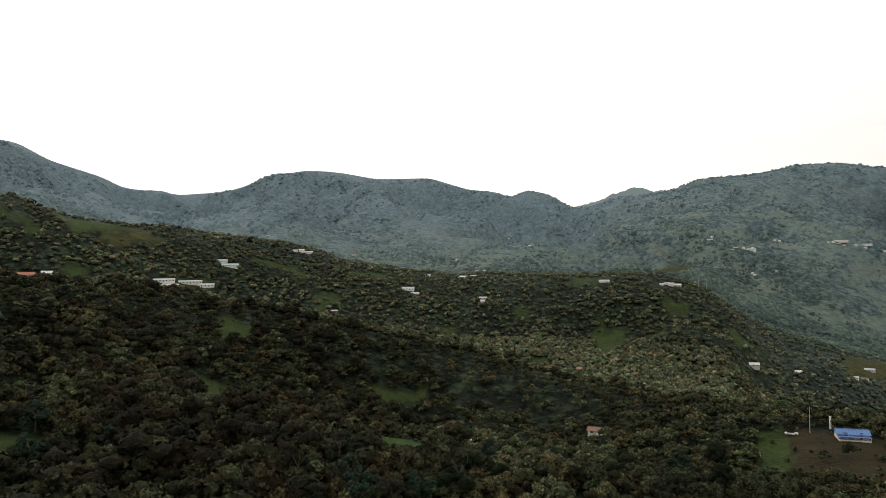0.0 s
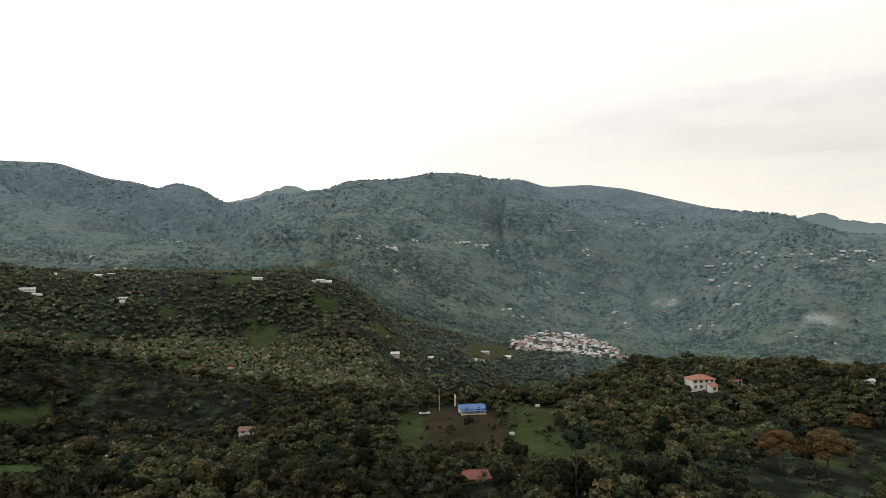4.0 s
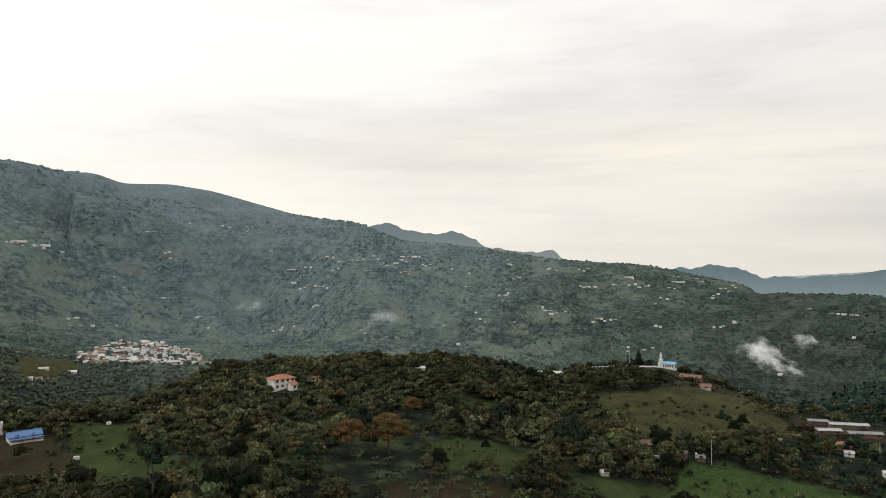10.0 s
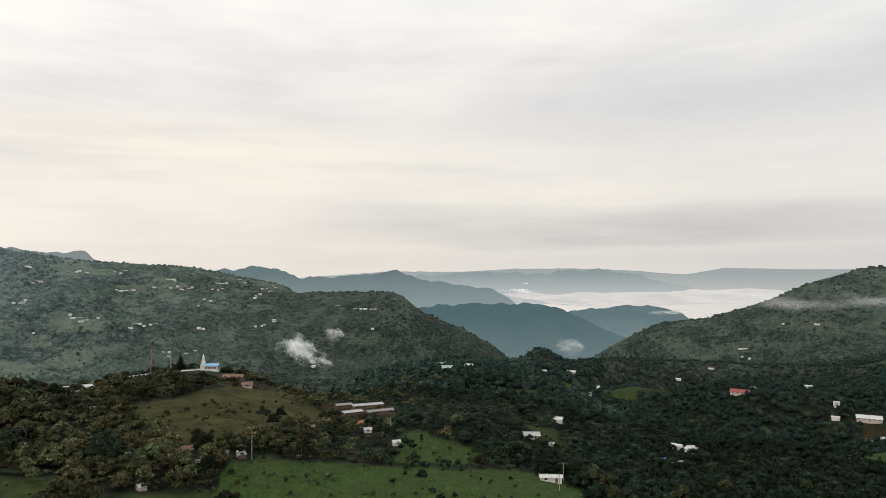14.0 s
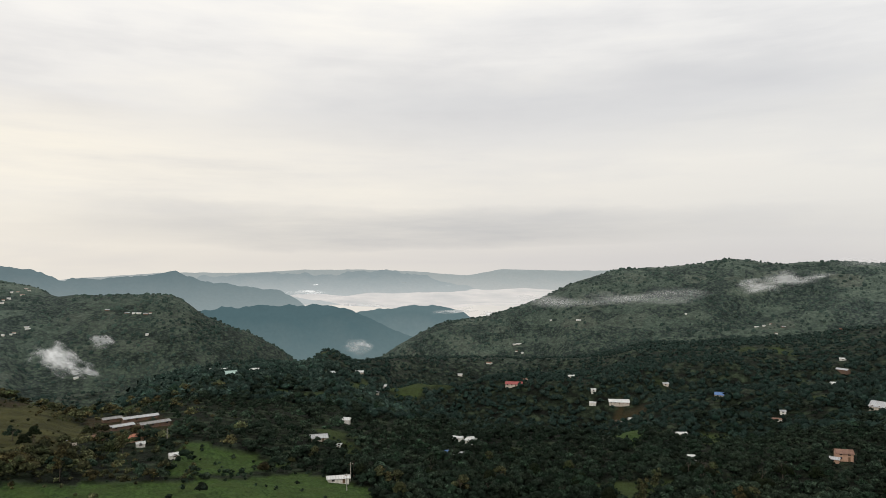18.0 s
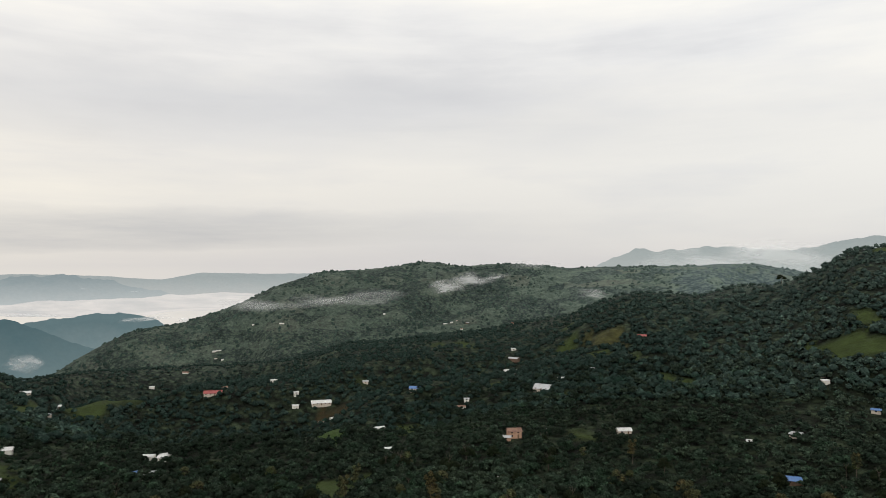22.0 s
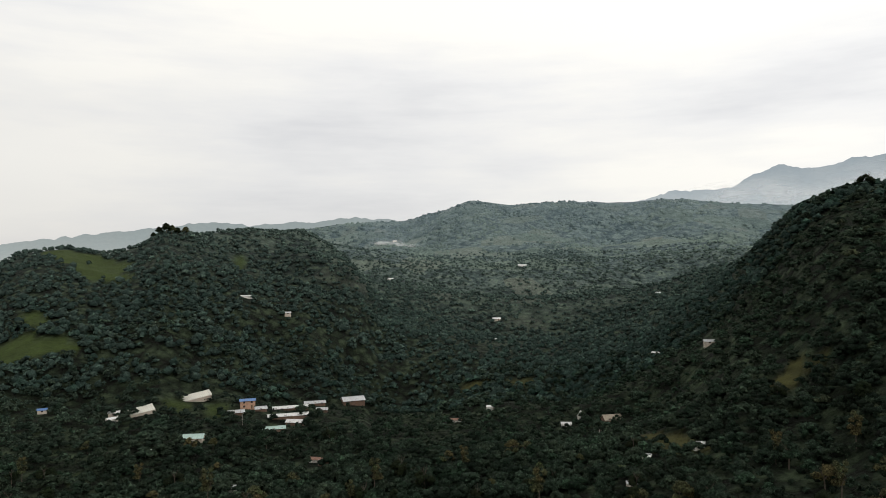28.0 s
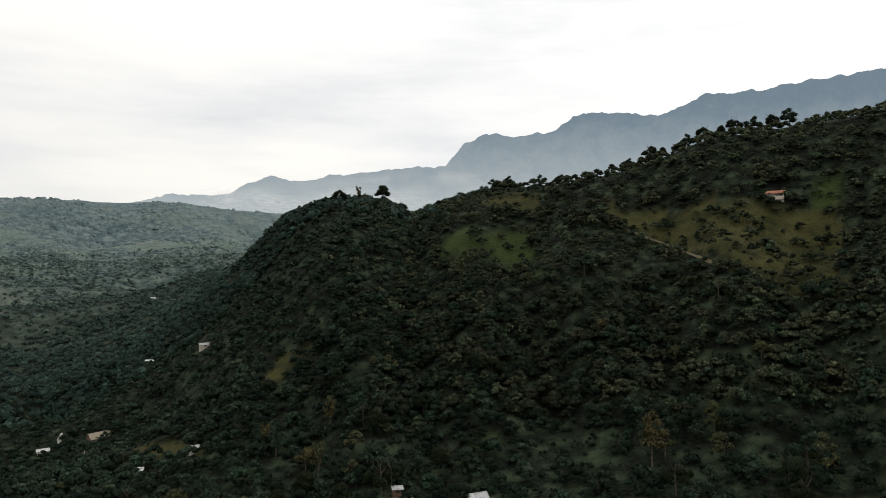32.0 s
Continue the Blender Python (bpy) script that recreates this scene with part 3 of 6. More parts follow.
def build_ground():
    verts = np.stack([LAND_X, LAND_Y, LAND_H], -1).reshape(-1, 3)
    i, j = np.meshgrid(np.arange(BEARINGS), np.arange(REACHES - 1), indexing="ij")
    i2 = (i + 1) % BEARINGS
    faces = np.stack([i2 * REACHES + j, i2 * REACHES + j + 1, i * REACHES + j + 1, i * REACHES + j], -1).reshape(-1, 4)
    lid = np.arange(0, BEARINGS, 1) * REACHES
    hub = len(verts)
    verts = np.vstack([verts, [[0, 0, LAND_H[:, 0].mean()]]])
    k = np.arange(0, BEARINGS - 1, 2)
    faces = np.vstack([faces, np.stack([np.full(len(k), hub), lid[k], lid[k + 1], lid[(k + 2) % BEARINGS]], -1)[:, ::-1]])
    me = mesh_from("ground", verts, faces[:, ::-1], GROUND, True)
    ob = new("ground", me)
    cover = me.color_attributes.new("cover", "FLOAT_COLOR", "POINT")
    cover.data.foreach_set("color", cover_of(verts[:, 0], verts[:, 1]).astype(np.float32).ravel())
    # painted haze, held off the nearer ground
    up = me.attributes.new("haze_tint", "FLOAT", "POINT")
    up.data.foreach_set("value", (haze_tint_of(verts[:, 0], verts[:, 1]) * np.clip((np.hypot(verts[:, 0], verts[:, 1]) - 480) / 650, 0, 1)).astype(np.float32))
    return tagged(ob, "green wooded hills and valley slopes with pastures", "ground", kind="structure")


build_ground()


def footpath():
    rows = []
    for k in range(60):
        u = k / 59.0
        b, fall = 253.0 + 9.1 * u, 2.93 - 3.84 * u
        r = reach_of(b, fall)
        rows += [at(b - 0.05, r - 0.8 - 0.3 * math.sin(u * 23), 0.35), at(b + 0.05, r + 0.8, 0.35)]
    faces = [(2 * k, 2 * k + 2, 2 * k + 3, 2 * k + 1) for k in range(59)]
    mat, n = material("trodden_earth")
    finish(n, n.ramp(n.noise(place(n), 0.5, 4.0, 0.7), (0.3, (0.040, 0.038, 0.020)), (0.7, (0.120, 0.100, 0.055))), 0.95)
    return tagged(new("path", mesh_from("path", np.array([tuple(v) for v in rows]), np.array(faces), mat)), "thin pale earth path down the hillside", "path", kind="structure")


footpath()


# ---- far ranges and cloud beyond the valley ----
def lin(*rgb):
    return tuple((c / 255.0 / 12.92) if c < 10 else ((c / 255.0 + 0.055) / 1.055) ** 2.4 for c in rgb)


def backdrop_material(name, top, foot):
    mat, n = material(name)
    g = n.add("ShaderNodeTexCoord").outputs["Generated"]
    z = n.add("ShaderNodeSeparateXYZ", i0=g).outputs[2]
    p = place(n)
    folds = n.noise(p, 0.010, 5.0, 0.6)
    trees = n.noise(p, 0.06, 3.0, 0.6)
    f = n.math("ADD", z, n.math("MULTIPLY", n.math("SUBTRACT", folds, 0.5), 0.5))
    # haze painted in, paler at the foot; folds shaded by noise; all glows
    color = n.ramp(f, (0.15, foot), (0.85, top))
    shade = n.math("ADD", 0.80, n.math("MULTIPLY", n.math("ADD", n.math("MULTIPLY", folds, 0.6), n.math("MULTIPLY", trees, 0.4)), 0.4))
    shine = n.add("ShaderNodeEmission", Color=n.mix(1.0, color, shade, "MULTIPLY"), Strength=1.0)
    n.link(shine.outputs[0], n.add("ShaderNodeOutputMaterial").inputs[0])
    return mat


def far_range(label, reach, crest, foot_rise, top, foot, rough=0.12, deep=420.0):
    """A far range as a glowing backdrop, haze in its colour: its crest by bearing and rise in degrees."""
    crest = sorted(crest)
    b = np.arange(crest[0][0], crest[-1][0] + 0.01, 0.12)
    e = np.interp(b, [c[0] for c in crest], [c[1] for c in crest])
    rows = 9
    e = e + rough * fractal(b * 40, b * 0, 26.0, 4, int(reach) % 90)
    verts = []
    for k in range(rows):
        u = k / (rows - 1.0)
        fold = fractal(b * 60, b * 0 + 40 * k, 120.0, 3, 5 + int(reach) % 50)
        r = reach - deep * u + 0.14 * deep * fold * math.sin(math.pi * u)
        rise = e * (1 - u) + np.minimum(foot_rise, e - 0.05) * u
        verts.append(np.stack([r * np.sin(np.radians(b)), r * np.cos(np.radians(b)), EYE + r * np.tan(np.radians(rise))], -1))
    n = len(b)
    verts = np.concatenate(verts)
    i, j = np.meshgrid(np.arange(rows - 1), np.arange(n - 1), indexing="ij")
    faces = np.stack([i * n + j, i * n + j + 1, (i + 1) * n + j + 1, (i + 1) * n + j], -1).reshape(-1, 4)
    me = mesh_from("backdrop", verts, faces, backdrop_material("hazy_far_hills", lin(*top), lin(*foot)), True)
    return tagged(new("backdrop", me), label, "mountains", kind="structure")


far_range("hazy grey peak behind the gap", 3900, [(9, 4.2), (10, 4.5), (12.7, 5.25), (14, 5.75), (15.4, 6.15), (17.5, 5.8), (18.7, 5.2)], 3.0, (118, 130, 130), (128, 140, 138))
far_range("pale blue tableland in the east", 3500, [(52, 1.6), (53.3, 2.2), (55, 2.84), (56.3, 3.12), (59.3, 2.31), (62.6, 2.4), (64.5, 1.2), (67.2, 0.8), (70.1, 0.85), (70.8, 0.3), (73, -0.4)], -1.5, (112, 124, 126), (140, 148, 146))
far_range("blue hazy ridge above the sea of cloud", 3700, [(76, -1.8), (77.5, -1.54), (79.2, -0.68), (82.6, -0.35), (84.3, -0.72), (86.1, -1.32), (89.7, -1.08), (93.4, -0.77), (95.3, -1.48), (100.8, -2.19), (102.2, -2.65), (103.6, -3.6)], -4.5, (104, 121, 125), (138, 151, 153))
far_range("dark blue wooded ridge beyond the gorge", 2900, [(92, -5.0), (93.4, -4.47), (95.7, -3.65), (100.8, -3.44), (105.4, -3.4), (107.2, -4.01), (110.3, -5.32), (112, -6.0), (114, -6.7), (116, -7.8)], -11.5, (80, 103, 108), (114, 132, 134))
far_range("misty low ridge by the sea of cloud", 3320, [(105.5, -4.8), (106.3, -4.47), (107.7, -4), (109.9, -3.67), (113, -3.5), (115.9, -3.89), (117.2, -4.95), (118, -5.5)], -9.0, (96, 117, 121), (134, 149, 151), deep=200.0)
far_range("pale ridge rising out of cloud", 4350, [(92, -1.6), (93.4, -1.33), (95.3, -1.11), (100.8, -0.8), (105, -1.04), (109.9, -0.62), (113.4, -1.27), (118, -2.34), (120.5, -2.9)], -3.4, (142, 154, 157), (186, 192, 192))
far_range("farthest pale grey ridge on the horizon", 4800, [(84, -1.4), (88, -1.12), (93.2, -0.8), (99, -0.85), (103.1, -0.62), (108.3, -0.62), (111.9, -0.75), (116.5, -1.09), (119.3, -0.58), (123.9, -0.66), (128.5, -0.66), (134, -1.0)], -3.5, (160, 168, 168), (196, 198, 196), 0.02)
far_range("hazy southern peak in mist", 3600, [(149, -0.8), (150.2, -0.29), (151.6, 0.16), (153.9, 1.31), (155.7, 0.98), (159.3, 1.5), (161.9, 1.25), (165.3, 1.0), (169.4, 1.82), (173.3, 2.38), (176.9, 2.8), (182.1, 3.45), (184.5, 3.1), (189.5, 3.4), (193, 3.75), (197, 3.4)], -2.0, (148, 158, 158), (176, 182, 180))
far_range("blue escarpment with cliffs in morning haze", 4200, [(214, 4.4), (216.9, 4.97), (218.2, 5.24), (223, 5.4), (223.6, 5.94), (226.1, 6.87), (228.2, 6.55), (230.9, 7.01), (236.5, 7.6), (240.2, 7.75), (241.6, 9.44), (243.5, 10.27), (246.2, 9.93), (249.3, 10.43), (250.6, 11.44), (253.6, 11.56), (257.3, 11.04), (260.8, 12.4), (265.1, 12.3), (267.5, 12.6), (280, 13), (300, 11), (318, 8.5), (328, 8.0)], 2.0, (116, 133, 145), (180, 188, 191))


def cloud_material():
    mat, n = material("cloud_top")
    p = place(n)
    f = n.noise(p, 0.004, 5.0, 0.6)
    color = n.ramp(f, (0.3, (0.44, 0.45, 0.46)), (0.7, (0.60, 0.58, 0.57)))
    finish(n, color, 1.0, f, 0.4, 30.0, 0.0)
    return mat


def sea_of_cloud():
    b = np.arange(100, 131, 0.25)
    bb, part_way = np.meshgrid(b, np.linspace(0, 1, 60), indexing="ij")
    first = 3340 + np.maximum(106.5 - bb, 0) * 120.0
    rr = first + part_way * (4930 - first)
    x, y = rr * np.sin(np.radians(bb)), rr * np.cos(np.radians(bb))
    z = -102 - 52 * ((4930 - rr) / 1600.0) + 15 * fractal(x, y, 420.0, 4, 91)
    verts = np.stack([x, y, z], -1).reshape(-1, 3)
    i, j = np.meshgrid(np.arange(len(b) - 1), np.arange(59), indexing="ij")
    faces = np.stack([i * 60 + j, i * 60 + j + 1, (i + 1) * 60 + j + 1, (i + 1) * 60 + j], -1).reshape(-1, 4)
    return tagged(new("backdrop", mesh_from("backdrop", verts, faces, cloud_material(), True)), "white sea of cloud filling the far valley", "cloud", kind="structure")


sea_of_cloud()


# ---- building materials ----
def plaster(name, tone, dirt=0.25):
    mat, n = material(name)
    p = n.add("ShaderNodeTexCoord").outputs["Object"]
    stain = n.noise(p, 0.9, 5.0, 0.65)
    grit = n.noise(p, 9.0, 3.0, 0.6)
    dark = tuple(c * (1 - dirt) * k for c, k in zip(tone, (0.95, 0.9, 0.8)))
    color = n.ramp(n.math("ADD", n.math("MULTIPLY", stain, 0.75), n.math("MULTIPLY", grit, 0.25)), (0.34, dark), (0.56, tone))
    finish(n, color, 0.85, grit, 0.3, 0.02, 0.2)
    return mat


def sheet_roof(name, tone, rust=(0.12, 0.06, 0.035), wear=0.5, gloss=0.45, metal=0.3):
    """Corrugated sheets with seams, fading and rust."""
    mat, n = material(name)
    p = n.add("ShaderNodeTexCoord").outputs["Object"]
    wave = n.add("ShaderNodeTexWave", Vector=p, Scale=3.2)
    wave.bands_direction = "X"
    spots = n.noise(p, 0.8, 6.0, 0.7)
    fade = n.noise(p, 0.25, 3.0, 0.5)
    seam = n.add("ShaderNodeTexWave", Vector=p, Scale=0.32)
    seam.bands_direction = "X"
    base = n.mix(fade, tuple(c * 0.7 for c in tone), tuple(min(c * 1.2, 0.85) for c in tone))
    base = n.mix(n.ramp(seam.outputs[0], (0.0, 0.5), (0.2, 0.0)), base, tuple(c * 0.55 for c in tone))
    color = n.mix(n.ramp(spots, (0.62 - 0.16 * wear, 0.0), (0.86 - 0.2 * wear, 0.85)), base, rust)
    finish(n, color, gloss, wave.outputs[0], 0.5, 0.04, 0.4, metal)
    return mat


def tile_roof(name, tone):
    mat, n = material(name)
    p = n.add("ShaderNodeTexCoord").outputs["Object"]
    wave = n.add("ShaderNodeTexWave", Vector=p, Scale=2.4)
    wave.bands_direction = "X"
    course = n.add("ShaderNodeTexWave", Vector=p, Scale=1.6)
    course.bands_direction = "Y"
    age = n.noise(p, 0.7, 6.0, 0.7)
    each = n.noise(p, 4.0, 2.0, 0.6)
    color = n.ramp(n.math("ADD", n.math("MULTIPLY", age, 0.6), n.math("MULTIPLY", each, 0.4)),
                   (0.32, tuple(c * 0.45 for c in tone)), (0.5, tone), (0.68, tuple(min(1, c * 1.35) for c in tone)))
    finish(n, color, 0.85, n.math("ADD", wave.outputs[0], course.outputs[0]), 0.6, 0.05, 0.2)
    return mat


def wood_material(name, tone):
    mat, n = material(name)
    p = n.add("ShaderNodeTexCoord").outputs["Object"]
    grain = n.noise(n.add("ShaderNodeMapping", Vector=p, Scale=(9.0, 9.0, 0.8)).outputs[0], 1.5, 5.0, 0.65)
    color = n.ramp(grain, (0.3, tuple(c * 0.5 for c in tone)), (0.7, tuple(c * 1.3 for c in tone)))
    finish(n, color, 0.85, grain, 0.4, 0.03, 0.2)
    return mat


def glass_material():
    mat, n = material("window_glass")
    shader = n.add("ShaderNodeBsdfPrincipled", Base_Color=(0.02, 0.025, 0.03, 1), Roughness=0.08)
    n.link(shader.outputs[0], n.add("ShaderNodeOutputMaterial").inputs[0])
    return mat


WHITE, CREAM, PEACH, BRICKY = plaster("white_plaster", (0.70, 0.68, 0.64), 0.4), plaster("cream_plaster", (0.52, 0.46, 0.40)), plaster("peach_plaster", (0.44, 0.28, 0.20)), plaster("raw_brick_render", (0.15, 0.10, 0.075))
TIN, PALE, RUST = sheet_roof("grey_sheet_roof", (0.42, 0.43, 0.44), wear=0.55), sheet_roof("pale_sheet_roof", (0.58, 0.58, 0.57), wear=0.3), sheet_roof("rusty_red_sheet_roof", (0.20, 0.055, 0.045), wear=0.8, metal=0.0, gloss=0.7)
BLUE, GREEN, RED = sheet_roof("blue_sheet_roof", (0.07, 0.16, 0.36), wear=0.35, metal=0.0), sheet_roof("green_sheet_roof", (0.32, 0.44, 0.40), wear=0.2, metal=0.0), sheet_roof("red_sheet_roof", (0.26, 0.05, 0.045), wear=0.3, metal=0.0)
OLD_TIN = sheet_roof("weathered_sheet_roof", (0.24, 0.24, 0.235), wear=0.7)
SKY_BLUE = sheet_roof("light_blue_sheet_roof", (0.20, 0.42, 0.66), wear=0.15, metal=0.0)
TILE, OLD_TILE = tile_roof("clay_tile_roof", (0.34, 0.15, 0.10)), tile_roof("old_clay_tile_roof", (0.20, 0.12, 0.09))
THATCH = wood_material("grey_thatch", (0.30, 0.26, 0.20))
WOOD, BARK, POLE = wood_material("dark_wood", (0.16, 0.10, 0.06)), wood_material("bark", (0.085, 0.07, 0.055)), wood_material("weathered_pole", (0.34, 0.32, 0.29))
GLASS = glass_material()
FILM = sheet_roof("greenhouse_film", (0.50, 0.49, 0.43), rust=(0.4, 0.38, 0.3), wear=0.2, gloss=0.6, metal=0.0)
WORDS = {WHITE: "white", CREAM: "cream", PEACH: "peach", BRICKY: "raw brick", TIN: "grey sheet-metal", OLD_TIN: "weathered grey metal", PALE: "pale sheet-metal", RUST: "rusty red metal", BLUE: "blue sheet-metal",
         GREEN: "pale green metal", RED: "red metal", SKY_BLUE: "light blue metal", TILE: "orange clay-tile", OLD_TILE: "brown clay-tile", THATCH: "grey thatched", FILM: "pale film"}


def box(bm, x0, y0, z0, x1, y1, z1):
    m = Matrix.Translation(((x0 + x1) / 2, (y0 + y1) / 2, (z0 + z1) / 2)) @ Matrix.Diagonal((x1 - x0, y1 - y0, z1 - z0, 1))
    bmesh.ops.create_cube(bm, size=1, matrix=m)


def tube(bm, a, b, ra, rb=None, sides=8):
    a, b = Vector(a), Vector(b)
    turn = (b - a).to_track_quat("Z", "Y").to_matrix().to_4x4()
    bmesh.ops.create_cone(bm, cap_ends=True, segments=sides, radius1=ra, radius2=ra if rb is None else rb, depth=(b - a).length, matrix=Matrix.Translation((a + b) / 2) @ turn)


def part(name, bm, mat, parent, label="", smooth_faces=False):
    """Links a bmesh, or a mesh that is shared, as one mesh under a thing."""
    if isinstance(bm, bpy.types.Mesh):
        me = bm
    else:
        me = bpy.data.meshes.new(name)
        bm.to_mesh(me)
        bm.free()
        me.materials.append(mat)
        if smooth_faces:
            me.polygons.foreach_set("use_smooth", np.full(len(me.polygons), True))
    ob = new(name, me)
    ob.parent = parent
    return tagged(ob, label)


YARDS = []


def stand(b, r, turn=0.0, lift=0.0, room=0.0):
    """The pose of a thing on the ground, its front to the camera; keeps room clear of trees, also on the camera's side.
    """
    p = at(b, r, lift)
    if room:
        YARDS.append((p.x, p.y, room * (1.0 if r < 320 or r > 700 else 0.8)))
        if 320 <= r < 1000:
            f = 1 - 0.9 * room / r
            YARDS.append((p.x * f, p.y * f, room * 0.5))
        if r < 320:
            for k in (1.1, 2.0, 2.8):
                f = 1 - k * room / r
                YARDS.append((p.x * f, p.y * f, room * 0.75))
    return pose(p.x, p.y, p.z, 0, 0, -b + turn)


def gable_walls(w, d, h, rise, sunk=1.5):
    bm = bmesh.new()
    x, y = w / 2, d / 2
    low = [bm.verts.new(v) for v in ((-x, -y, -sunk), (x, -y, -sunk), (x, y, -sunk), (-x, y, -sunk))]
    top = [bm.verts.new(v) for v in ((-x, -y, h), (x, -y, h), (x, y, h), (-x, y, h))]
    peak = [bm.verts.new(v) for v in ((-x, 0, h + rise), (x, 0, h + rise))]
    for f in ((low[0], low[1], top[1], top[0]), (low[2], low[3], top[3], top[2]), (low[1], low[2], top[2], peak[1], top[1]), (low[3], low[0], top[0], peak[0], top[3])):
        bm.faces.new(f)
    return bm


def gable_roof(w, d, h, rise, eaves=0.5, thick=0.12):
    """Two sheets that meet at the ridge, with eaves."""
    bm = bmesh.new()
    x, y = w / 2 + eaves, d / 2 + eaves
    drop = rise * eaves / (d / 2)
    prof = [(-y, h - drop), (0, h + rise), (y, h - drop), (y, h - drop + thick), (0, h + rise + thick), (-y, h - drop + thick)]
    ends = [[bm.verts.new((sx, py, pz + 0.004)) for py, pz in prof] for sx in (-x, x)]
    for a in range(6):
        c = (a + 1) % 6
        bm.faces.new((ends[0][a], ends[0][c], ends[1][c], ends[1][a]))
    for e in ends:
        bm.faces.new((e[0], e[1], e[4], e[5]))
        bm.faces.new((e[1], e[2], e[3], e[4]))
    bmesh.ops.recalc_face_normals(bm, faces=bm.faces)
    return bm


def hip_roof(w, d, h, rise, eaves=0.5, thick=0.14):
    bm = bmesh.new()
    x, y = w / 2 + eaves, d / 2 + eaves
    ring = [(-x, -y), (x, -y), (x, y), (-x, y)]
    low = [bm.verts.new((a, c, h)) for a, c in ring]
    mid = [bm.verts.new((a, c, h + thick)) for a, c in ring]
    k = max(w / 2 - d / 2, 0.3)
    peak = [bm.verts.new((-k, 0, h + rise)), bm.verts.new((k, 0, h + rise))]
    bm.faces.new(low[::-1])
    for a in range(4):
        c = (a + 1) % 4
        bm.faces.new((low[a], low[c], mid[c], mid[a]))
    for f in ((mid[0], mid[1], peak[1], peak[0]), (mid[2], mid[3], peak[0], peak[1]), (mid[1], mid[2], peak[1]), (mid[3], mid[0], peak[0])):
        bm.faces.new(f)
    return bm


def window_part(parent, x, y, z, w, h, side=0):
    """A framed window; side 0 faces front, 1 the right end."""
    bm, pane = bmesh.new(), bmesh.new()
    t = 0.07
    if side == 0:
        for a in ((-w / 2, -h / 2, -w / 2 + t, h / 2), (w / 2 - t, -h / 2, w / 2, h / 2), (-w / 2 + t, -h / 2, w / 2 - t, -h / 2 + t), (-w / 2 + t, h / 2 - t, w / 2 - t, h / 2), (-t / 2, -h / 2 + t, t / 2, h / 2 - t)):
            box(bm, x + a[0], y - 0.07, z + a[1], x + a[2], y + 0.02, z + a[3])
        box(pane, x - w / 2 + t, y - 0.03, z - h / 2 + t, x + w / 2 - t, y + 0.01, z + h / 2 - t)
    else:
        for a in ((-w / 2, -h / 2, -w / 2 + t, h / 2), (w / 2 - t, -h / 2, w / 2, h / 2), (-w / 2 + t, -h / 2, w / 2 - t, -h / 2 + t), (-w / 2 + t, h / 2 - t, w / 2 - t, h / 2)):
            box(bm, x - 0.02, y + a[0], z + a[1], x + 0.07, y + a[2], z + a[3])
        box(pane, x - 0.01, y - w / 2 + t, z - h / 2 + t, x + 0.03, y + w / 2 - t, z + h / 2 - t)
    win = part("window", bm, WOOD, parent)
    part("pane", pane, GLASS, win)


def house(b, r, w, d=None, h=2.4, roof=TIN, wall=WHITE, turn=0.0, storeys=1, style="gable", rise=None, porch=False, label="", windows=None, room=None, name="house"):
    d = d or w * 0.65
    rise = rise if rise is not None else d * 0.28
    tall = h * storeys
    root = new(name)
    root.matrix_world = stand(b, r, turn, 0.0, max(w, d) * 0.55 if room is None else room)
    if style == "gable":
        part("wall", gable_walls(w, d, tall, rise, 1.5 + 0.3 * d * (r > 300)), wall, root)
        top = part("roof", gable_roof(w, d, tall, rise, min(0.5, w * 0.08)), roof, root)
    else:
        bm = bmesh.new()
        box(bm, -w / 2, -d / 2, -1.5, w / 2, d / 2, tall)
        part("wall", bm, wall, root)
        top = part("roof", hip_roof(w, d, tall, rise), roof, root)
    bm = bmesh.new()
    box(bm, -w / 2 - min(0.55, w * 0.09), -0.12, tall + rise + 0.10, w / 2 + min(0.55, w * 0.09), 0.12, tall + rise + 0.19) if style == "gable" else box(bm, -max(w / 2 - d / 2, 0.3), -0.12, tall + rise - 0.03, max(w / 2 - d / 2, 0.3), 0.12, tall + rise + 0.06)
    part("ridge_cap", bm, roof, top)
    count = windows if windows is not None else max(1, int(w // 3.2))
    for s in range(storeys):
        for k in range(count):
            x = (k + 0.5) / count * w - w / 2
            if s == 0 and k == count // 2 and count > 1:
                bm = bmesh.new()
                box(bm, x - 0.45, -d / 2 - 0.06, 0.0, x + 0.45, -d / 2 + 0.02, 2.05)
                part("door", bm, WOOD, root, "dark wooden door")
            else:
                window_part(root, x, -d / 2, s * h + 1.45, 1.1, 1.1)
        window_part(root, w / 2, 0, s * h + 1.45, 1.0, 1.1, 1)
    if porch:
        bm = bmesh.new()
        box(bm, -w / 2 - 0.3, -d / 2 - 2.3, tall - 0.62, w / 2 + 0.3, -d / 2 - 0.02, tall - 0.52)
        part("porch_roof", bm, roof, root)
        for k in range(5):
            bm = bmesh.new()
            x = -w / 2 + k * w / 4
            box(bm, x - 0.08, -d / 2 - 2.15, -1.0, x + 0.08, -d / 2 - 1.99, tall - 0.62)
            part("post", bm, WHITE, root)
        bm = bmesh.new()
        box(bm, -w / 2, -d / 2 - 2.2, -1.5, w / 2, -d / 2 - 0.005, 0.12)
        part("porch_floor", bm, CREAM, root)
    high = "two-storey " if storeys > 1 else ""
    return tagged(root, label or f"{high}{WORDS[wall]} house with a {WORDS[roof]} roof among trees", "house")


